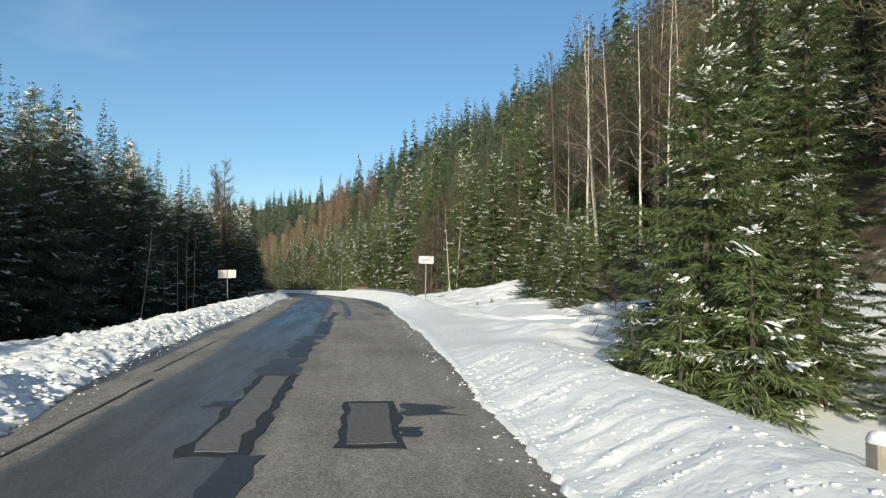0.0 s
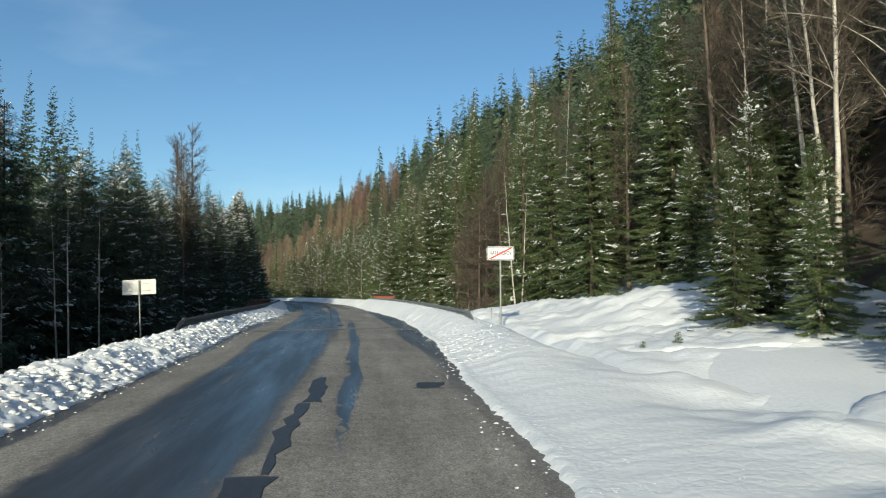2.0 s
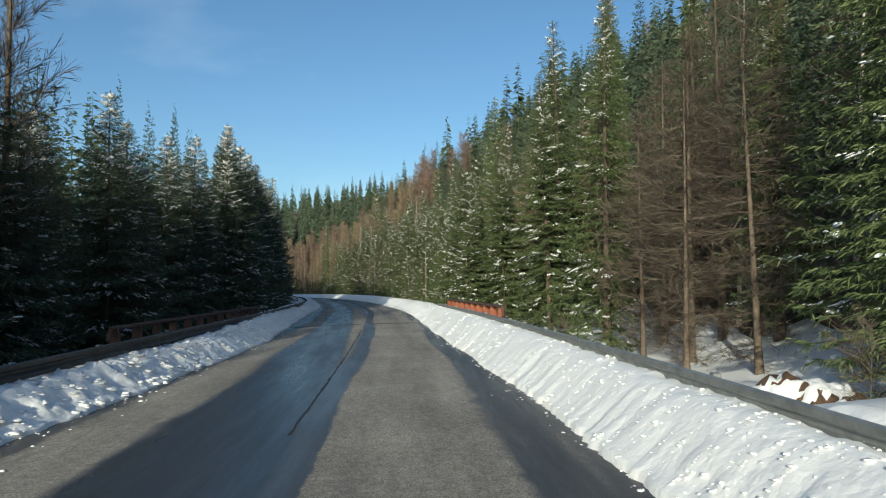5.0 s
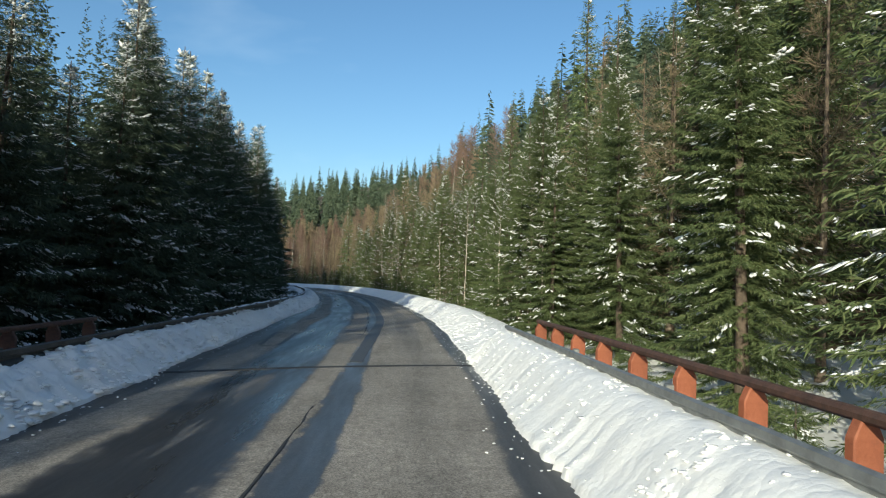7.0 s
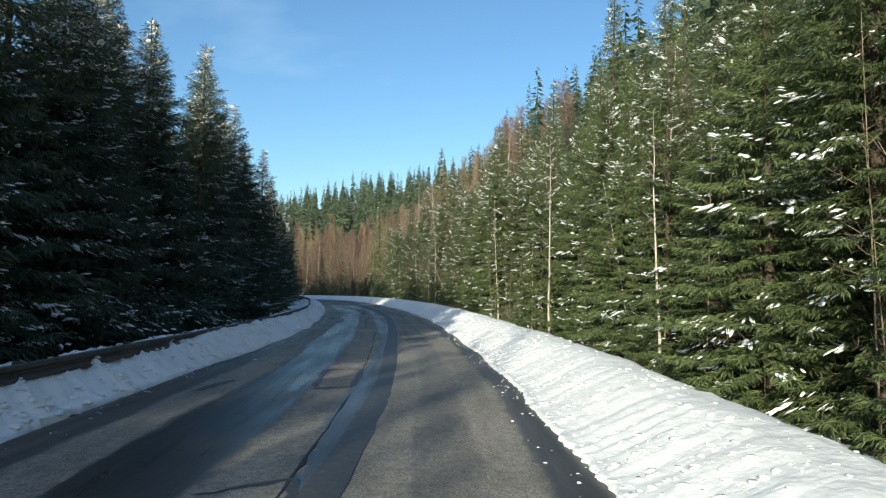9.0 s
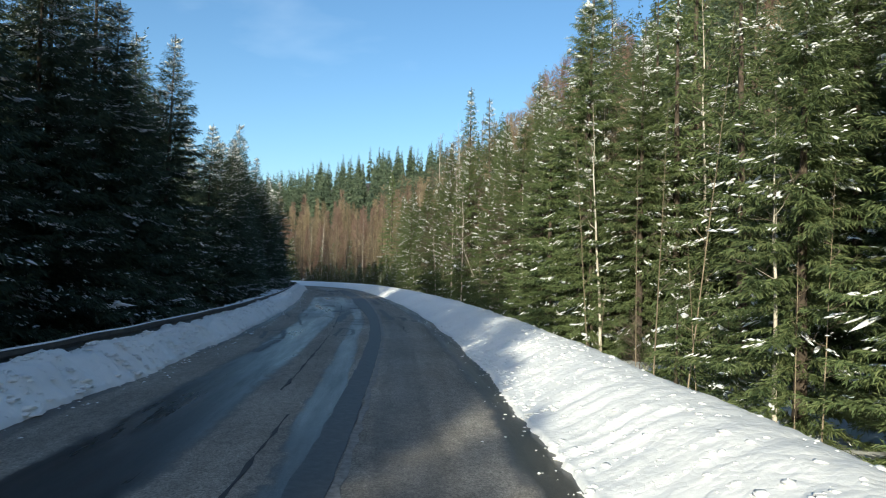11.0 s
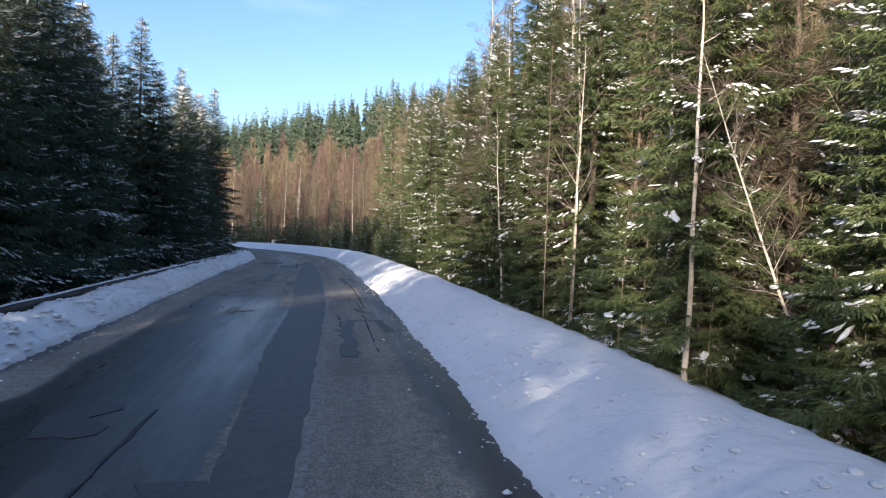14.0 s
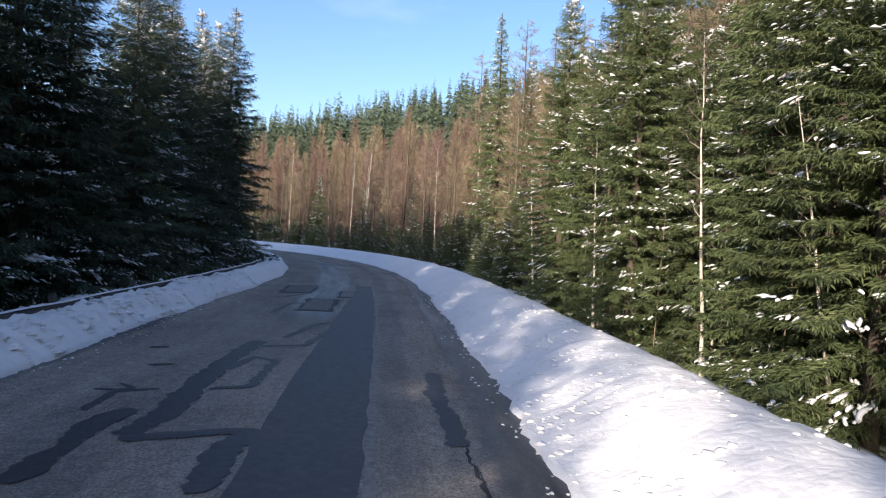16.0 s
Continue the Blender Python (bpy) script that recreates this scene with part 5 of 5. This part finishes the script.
def tar_band(width, points, mat=PATCH, name="tar_band"):
    """A band of tar that was poured along a crooked crack: it swells and thins, and its edges are ragged."""
    pts = np.array(points, float)
    step = np.concatenate([[0], np.cumsum(np.hypot(*np.diff(pts, axis=0).T))])
    k = max(4, int(step[-1] / 0.10))
    u = np.linspace(0, step[-1], k)
    line = np.stack([np.interp(u, step, pts[:, 0]), np.interp(u, step, pts[:, 1])], 1)
    line += BANDS.normal(0, 0.018, line.shape)
    way = np.gradient(line, axis=0)
    way /= np.linalg.norm(way, axis=1, keepdims=True) + 1e-9
    side = np.stack([-way[:, 1], way[:, 0]], 1)
    swell = np.convolve(np.pad(BANDS.uniform(0.55, 1.35, k), 2, "edge"), np.full(5, 0.2), "valid")
    swell[0] *= 0.5
    swell[-1] *= 0.5
    LAID.append(name)
    lift = 0.0105 + 0.0007 * (len(LAID) % 9)
    verts = []
    for sgn in (-1, 0, 1):
        for (a, b), n_, w in zip(line, side, swell):
            e = sgn * (0.5 * width * w + BANDS.normal(0, 0.012))
            verts.append(along(a + n_[0] * e, b + n_[1] * e, crown_at(b + n_[1] * e) + lift - (0.004 if sgn else 0.0)))
    return mesh_object(name, verts, grid_faces(3, k), mat, ROAD)


# crooked repairs past the bridge, stretch by stretch: width, then places along and across the road
for width, places in ((0.12, [(91.5, -2.9), (91.7, -2.34), (96.3, -2.5), (96.5, -3.3), (91.7, -2.9)]), (0.18, [(96.0, -0.58), (96.0, 0.12), (96.6, -0.32)]), (0.12, [(97.8, -0.79), (98.4, 0.09), (97.6, 0.2), (97.5, -0.57)]),
                      (0.25, [(104.5, -3.05), (106.0, -2.73)]), (0.13, [(104.7, -0.77), (104.9, 0.0), (107.8, 0.0), (107.8, -0.9), (105.0, -0.78)]), (0.2, [(117.9, 1.2), (118.2, 2.05)])):
    tar_band(width, places)
for width, places in ((0.25, [(129.4, -1.94), (131.0, -1.94), (132.4, -1.82)]), (0.15, [(132.8, -2.41), (135.3, -2.63), (135.5, -2.08), (132.8, -1.74), (132.6, -2.3)]), (0.1, [(134.7, -2.53), (134.4, -1.7)]),
                      (0.12, [(133.7, -0.25), (136.7, -0.14), (136.1, 0.25), (134.3, 0.32), (133.8, -0.09)]), (0.09, [(137.8, -1.74), (141.6, -2.19), (142.6, -1.08), (141.0, -0.6)]), (0.16, [(138.2, 0.2), (138.3, 0.47), (138.4, 0.8)]),
                      (0.34, [(139.5, -0.41), (141.4, -0.35), (143.4, -0.29), (145.9, 0.03)]), (0.25, [(139.5, -0.41), (139.5, 0.24), (139.5, 0.77)])):
    tar_band(width, places)
for width, places in ((0.25, [(140.2, 1.58), (140.0, 1.82)]), (0.2, [(140.7, 0.04), (140.8, 0.99), (141.0, 1.65), (140.9, 2.4)]), (0.25, [(140.9, 2.4), (142.7, 2.38), (142.8, 1.93)]), (0.25, [(141.3, 2.73), (140.6, 2.83)]),
                      (0.12, [(142.1, -2.65), (144.5, -3.02), (144.3, -2.03), (142.4, -1.92), (142.1, -2.62)]), (0.1, [(144.4, 2.1), (144.3, 2.43), (143.6, 2.37)]), (0.08, [(145.9, -2.4), (147.7, -2.39), (147.6, -1.75), (146.2, -1.8)]),
                      (0.3, [(148.6, 1.61), (144.0, 1.7), (141.7, 1.88), (140.8, 1.62)])):
    tar_band(width, places)
for width, places in ((0.25, [(158.3, 1.85), (160.1, 2.02), (160.3, 2.7), (159.6, 2.76), (158.3, 2.85)]), (0.3, [(161.2, -0.97), (161.9, -1.0), (162.7, -0.93)]), (0.2, [(161.7, -0.99), (161.9, -0.38)]), (0.3, [(162.7, 2.22), (162.4, 2.36), (161.8, 2.43), (161.7, 2.65)]),
                      (0.2, [(164.1, 0.5), (164.6, 1.05), (165.5, 0.73)]), (0.09, [(166.0, 1.53), (166.1, 2.28), (165.4, 2.27), (165.3, 1.53), (166.0, 1.53)]), (0.15, [(167.6, 2.49), (167.7, 3.2)]),
                      (0.12, [(167.8, -1.33), (166.3, -1.78), (165.7, -1.7), (166.0, -0.89)]), (0.08, [(168.1, -0.83), (168.6, 0.0), (166.1, 0.28), (165.6, -0.77)])):
    tar_band(width, places)
for width, places in ((0.2, [(170.2, 0.42), (166.1, 0.54)]), (0.32, [(170.3, 0.18), (171.4, 0.16), (172.0, 0.32)]), (0.3, [(170.4, -1.35), (171.2, -1.32), (172.1, -1.35), (172.7, -1.23)]), (0.22, [(171.6, -0.95), (171.8, -0.33), (172.0, 0.3)]),
                      (0.35, [(171.7, -0.93), (172.5, -0.79), (173.7, -0.82), (175.7, -0.85), (177.7, -0.69)]), (0.12, [(172.6, -1.69), (173.5, -1.73), (173.7, -1.24)]), (0.1, [(173.6, -1.98), (173.6, -1.49), (174.0, -1.82)]),
                      (0.15, [(173.8, -0.62), (174.0, -0.15), (175.8, -0.08), (176.1, -0.49), (175.0, -0.69)])):
    tar_band(width, places)
for width, places in ((0.26, [(175.4, 2.44), (174.0, 2.37), (173.2, 2.42), (172.4, 2.45), (171.7, 2.44)]), (0.15, [(175.2, -1.9), (175.3, -1.52)]), (0.12, [(176.7, -2.35), (176.8, -2.08)]), (0.13, [(177.1, -0.58), (177.4, 0.19), (180.3, 0.63), (180.5, 0.1), (178.1, -0.32)]),
                      (0.15, [(182.0, -1.2), (184.5, -1.0), (184.2, -0.4)]), (0.2, [(186.0, -1.6), (187.5, -1.0), (189.0, -1.1)])):
    tar_band(width, places)
# thin open cracks in the right lane
for places in ([(138.5, 2.05), (137.6, 2.16), (136.6, 2.1), (135.4, 2.2)], [(164.4, 2.45), (163.4, 2.42), (162.6, 2.5)], [(161.2, 2.4), (160.4, 2.44)], [(171.7, 2.5), (170.8, 2.55), (169.6, 2.5)], [(161.2, 1.75), (160.0, 1.8), (158.9, 1.74)]):
    tar_band(0.035, places, TAR, "crack")
# the long dark seam repair past the bridge
LINE = [(88, 0.15, 0.45), (95, 0.15, 0.60), (104, 0.42, 0.80), (114, 0.42, 0.85), (124, 0.66, 1.05), (133, 0.86, 1.25), (140, 0.86, 1.25), (148, 0.6, 1.25), (156, 0.36, 1.30), (164, 0.5, 1.46), (174, 0.33, 1.46), (184, 0.5, 1.4), (190, 0.7, 1.3)]
ls, l0, l1 = zip(*LINE)
patch(88, 192, lambda s: np.interp(s, ls, l0), lambda s: np.interp(s, ls, l1), OLD_SEAM, "seam_repair", ragged=0.012, lift=0.011)
patch(112, 186, lambda s: np.interp(s, ls, l1) + 0.02, lambda s: np.interp(s, ls, l1) + 0.11, PALE, "salt_line", ragged=0.02, lift=0.009)
for s0, s1, d0, d1 in ((96.0, 104.0, 0.02, 0.045), (106.0, 122.0, -0.02, 0.01), (124.0, 134.0, -0.45, -0.42), (156.0, 160.2, 2.38, 2.41), (163.0, 171.0, 2.55, 2.58), (137.0, 152.0, -0.5, -0.47), (60.0, 82.0, 0.02, 0.05),
                       (14.0, 20.0, -2.6, -2.56), (5.0, 13.0, -2.35, -2.3)):
    patch(s0, s1, d0, d1, TAR, "crack_seal", 0.011, 0.014)
# expansion joints at the two ends of the bridge
patch(49.55, 50.15, -3.7, 4.1, JOINT, "expansion_joint", 0.012, 0.01)
for a, b in ((49.40, 49.54), (50.16, 50.28)):
    patch(a, b, -3.7, 4.1, TAR, "expansion_joint", 0.011, 0.015)
patch(86.9, 87.15, -3.8, 3.3, TAR, "expansion_joint", 0.012, 0.02, skew=0.38)


# ---- clods of snow on the banks and on the asphalt beside them ----
CLODS = np.random.RandomState(5)


def clod(cloud, place, size):
    a = CLODS.uniform(0, 6.28)
    v = LUMP_V * CLODS.uniform(0.6, 1.4, (14, 3)) * np.array([size * CLODS.uniform(0.8, 1.4), size, size * CLODS.uniform(0.35, 0.75)])
    v = np.stack([v[:, 0] * math.cos(a) - v[:, 1] * math.sin(a), v[:, 0] * math.sin(a) + v[:, 1] * math.cos(a), v[:, 2]], 1)
    cloud.add(v + np.array(place), LUMP_F)


for side, table, bank in ((1, RIGHT_EDGE, right_bank), (-1, LEFT_EDGE, left_bank)):
    cloud = Cloud()
    for _ in range(1300):
        s = CLODS.uniform(0, 190)
        d = side * (np.interp(s, *zip(*table)) - abs(CLODS.normal(0, 0.28)) + 0.12)
        size = CLODS.uniform(0.007, 0.028) * (2.0 if CLODS.rand() < 0.05 else 1)
        clod(cloud, along(s, d, crown_at(np.clip(d, -4.2, 4.2)) + 0.25 * size), size)
    tagged(new("snow_clods", fast_mesh("snow_clods", *cloud.arrays(), SNOW, True)), "small lumps of snow scattered on the asphalt edge", "snow", kind="stuff")
    cloud = Cloud()
    for s in np.sort(CLODS.uniform(1, 190, 1000)):
        dd, hh = bank(s)
        order = np.argsort(dd)
        for _ in range(22 if side < 0 else 15):
            d = dd[0] + side * abs(CLODS.normal(0, 1.0)) + side * 0.02
            size = (0.010 + (float(np.interp(s, [50, 90], [0.030, 0.050])) if side > 0 else 0.085) * CLODS.rand() ** 2.5) * (0.3 if 14 < s < 36 and side > 0 else 1.0)
            clod(cloud, along(s, d, np.interp(d, dd[order], hh[order]) + 0.15 * size), size)
    tagged(new("snow_crumbs", fast_mesh("snow_crumbs", *cloud.arrays(), SNOW, True)), "crumbled lumps of plough snow on the bank", "snow", kind="stuff")


# ---- small things beside the road ----


def marker_post(s, d, h):
    """A square concrete post with a chamfered top and a cap of snow."""
    foot = along(s, d, 0.0)
    ob = empty("concrete_post", Matrix.Translation(foot) @ pose(0, 0, 0, 1.5, -1.0, heading(s)), "short grey concrete post with a cap of snow", "post")
    bm = bmesh.new()
    box(bm, (0.17, 0.17, h + 0.4), (0, 0, (h - 0.4) / 2), bevel=0.02)
    part("shaft", bm, CONCRETE, ob)
    v = LUMP_V * np.array([0.12, 0.12, 0.13]) + np.array([0, 0, h + 0.015])
    cap = new("snow_cap", fast_mesh("snow_cap", v, LUMP_F, TREE_SNOW, True))
    cap.parent = ob
    return ob


marker_post(5.0, 5.72, 0.74)


def delineator(s, d, h):
    """A thin round marker stake that stands out of the snow, with a rounded cap."""
    foot = along(s, d, level_at(s, 8.2))
    ob = empty("marker_stake", Matrix.Translation(foot) @ pose(0, 0, 0, 1.0, 2.0, heading(s)), "thin grey marker stake standing in the snow behind the rail", "stake")
    bm = bmesh.new()
    tube(bm, (0, 0, -0.5), (0, 0, h), 0.030, 0.026, 10)
    part("shaft", bm, STEEL, ob)
    bm = bmesh.new()
    tube(bm, (0, 0, h), (0, 0, h + 0.05), 0.036, 0.020, 10)
    part("cap", bm, DARK_RAIL, ob, "dark cap")
    return ob


delineator(49.3, 7.3, 0.52)


def litter_heap(s, d, length, width, tall, seed):
    """A heap of brown leaves and earth with snow left on it."""
    foot = along(s, d, level_at(s, d) - 0.05)
    ob = empty("leaf_heap", Matrix.Translation(foot) @ pose(0, 0, 0, 0, 0, heading(s) + 20), "heap of brown leaves and earth with snow on top", "heap")
    n = 22
    for name, mat, lift, shrink in (("mound", LEAF_LITTER, 0.0, 1.0), ("snow_cover", SNOW, 0.0, 0.86)):
        verts = []
        for i in range(n):
            for k in range(n):
                x, y = (2 * i / (n - 1) - 1) * shrink, (2 * k / (n - 1) - 1) * shrink
                body = max(0.0, 1 - (x * x + y * y) / 1.0) ** 0.7
                z = tall * body + 0.30 * noise.fractal((x * 2.2 + seed, y * 2.2, 0.4), 0.6, 2.1, 5) * body - 0.06
                if name == "snow_cover":
                    z += 0.22 * noise.fractal((x * 2.4, y * 2.4, seed + 3.0), 0.7, 2.0, 4) - 0.01
                verts.append((x * length, y * width, z))
        mesh_object(name, verts, grid_faces(n, n), mat, ob, smooth_shade=True)
    return ob


litter_heap(63.5, 9.4, 2.2, 1.3, 0.75, 2.0)


def snow_mound(s, d, length, width, tall, seed):
    """A heap of ploughed snow, lumpy on top."""
    n = 40
    x, y = (a.ravel() for a in np.meshgrid(np.linspace(-1, 1, n), np.linspace(-1, 1, n)))
    ground_here = ground_level(s + y * length, d + x * width)
    verts = []
    for a, b, g in zip(x, y, ground_here):
        body = max(0.0, 1 - a * a - b * b) ** 0.8
        z = tall * body * (1 + 0.5 * noise.fractal((a * width + seed, b * length, 0.4), 0.8, 2.1, 4)) + 0.10 * noise.fractal((a * width * 2.4 + seed, b * length * 2.4, 1.4), 0.8, 2.1, 3) * body
        verts.append(along(s + b * length, d + a * width, g + z - 0.35 * (1 - min(1, body * 4))))
    base = along(s, d, level_at(s, d))
    ob = mesh_object("snow_mound", [v - base for v in verts], grid_faces(n, n), SNOW, smooth_shade=True)
    ob.matrix_world = Matrix.Translation(base)
    return tagged(ob, "lumpy heap of ploughed snow beside the forest edge", "snow mound", "snow mounds")


snow_mound(43.4, 12.6, 4.0, 5.4, 0.30, 1.0)
snow_mound(51.0, 11.4, 5.0, 2.0, 0.42, 5.0)
snow_mound(28.0, 12.0, 2.2, 4.4, 0.32, 8.0)
snow_mound(36.5, 10.8, 3.0, 3.4, 0.16, 11.0)
litter_heap(78.0, 9.4, 1.6, 1.0, 0.4, 6.0)


def fallen_branch(s, d, h, turn):
    """A bare forked branch that hangs out over the snow."""
    t_, c_ = bare_tree(777, 3.0, 9, 0.9, first=0.3, twigs=9, radius=0.022, lean=0.06, fine=0.006)
    ob = empty("fallen_branch", Matrix.Translation(along(s, d, h)) @ pose(0, 0, 0, 0, -78, turn), "dark bare forked branch hanging over the snow", "branch")
    for name, arrays, mat in (("limb", t_, GREY_BARK), ("twig", c_, TWIGS)):
        k = new(name, fast_mesh(name, *arrays, mat))
        k.parent = ob
        k["kind"] = "stuff"
    return ob


fallen_branch(13.4, 8.2, 0.9, 10)
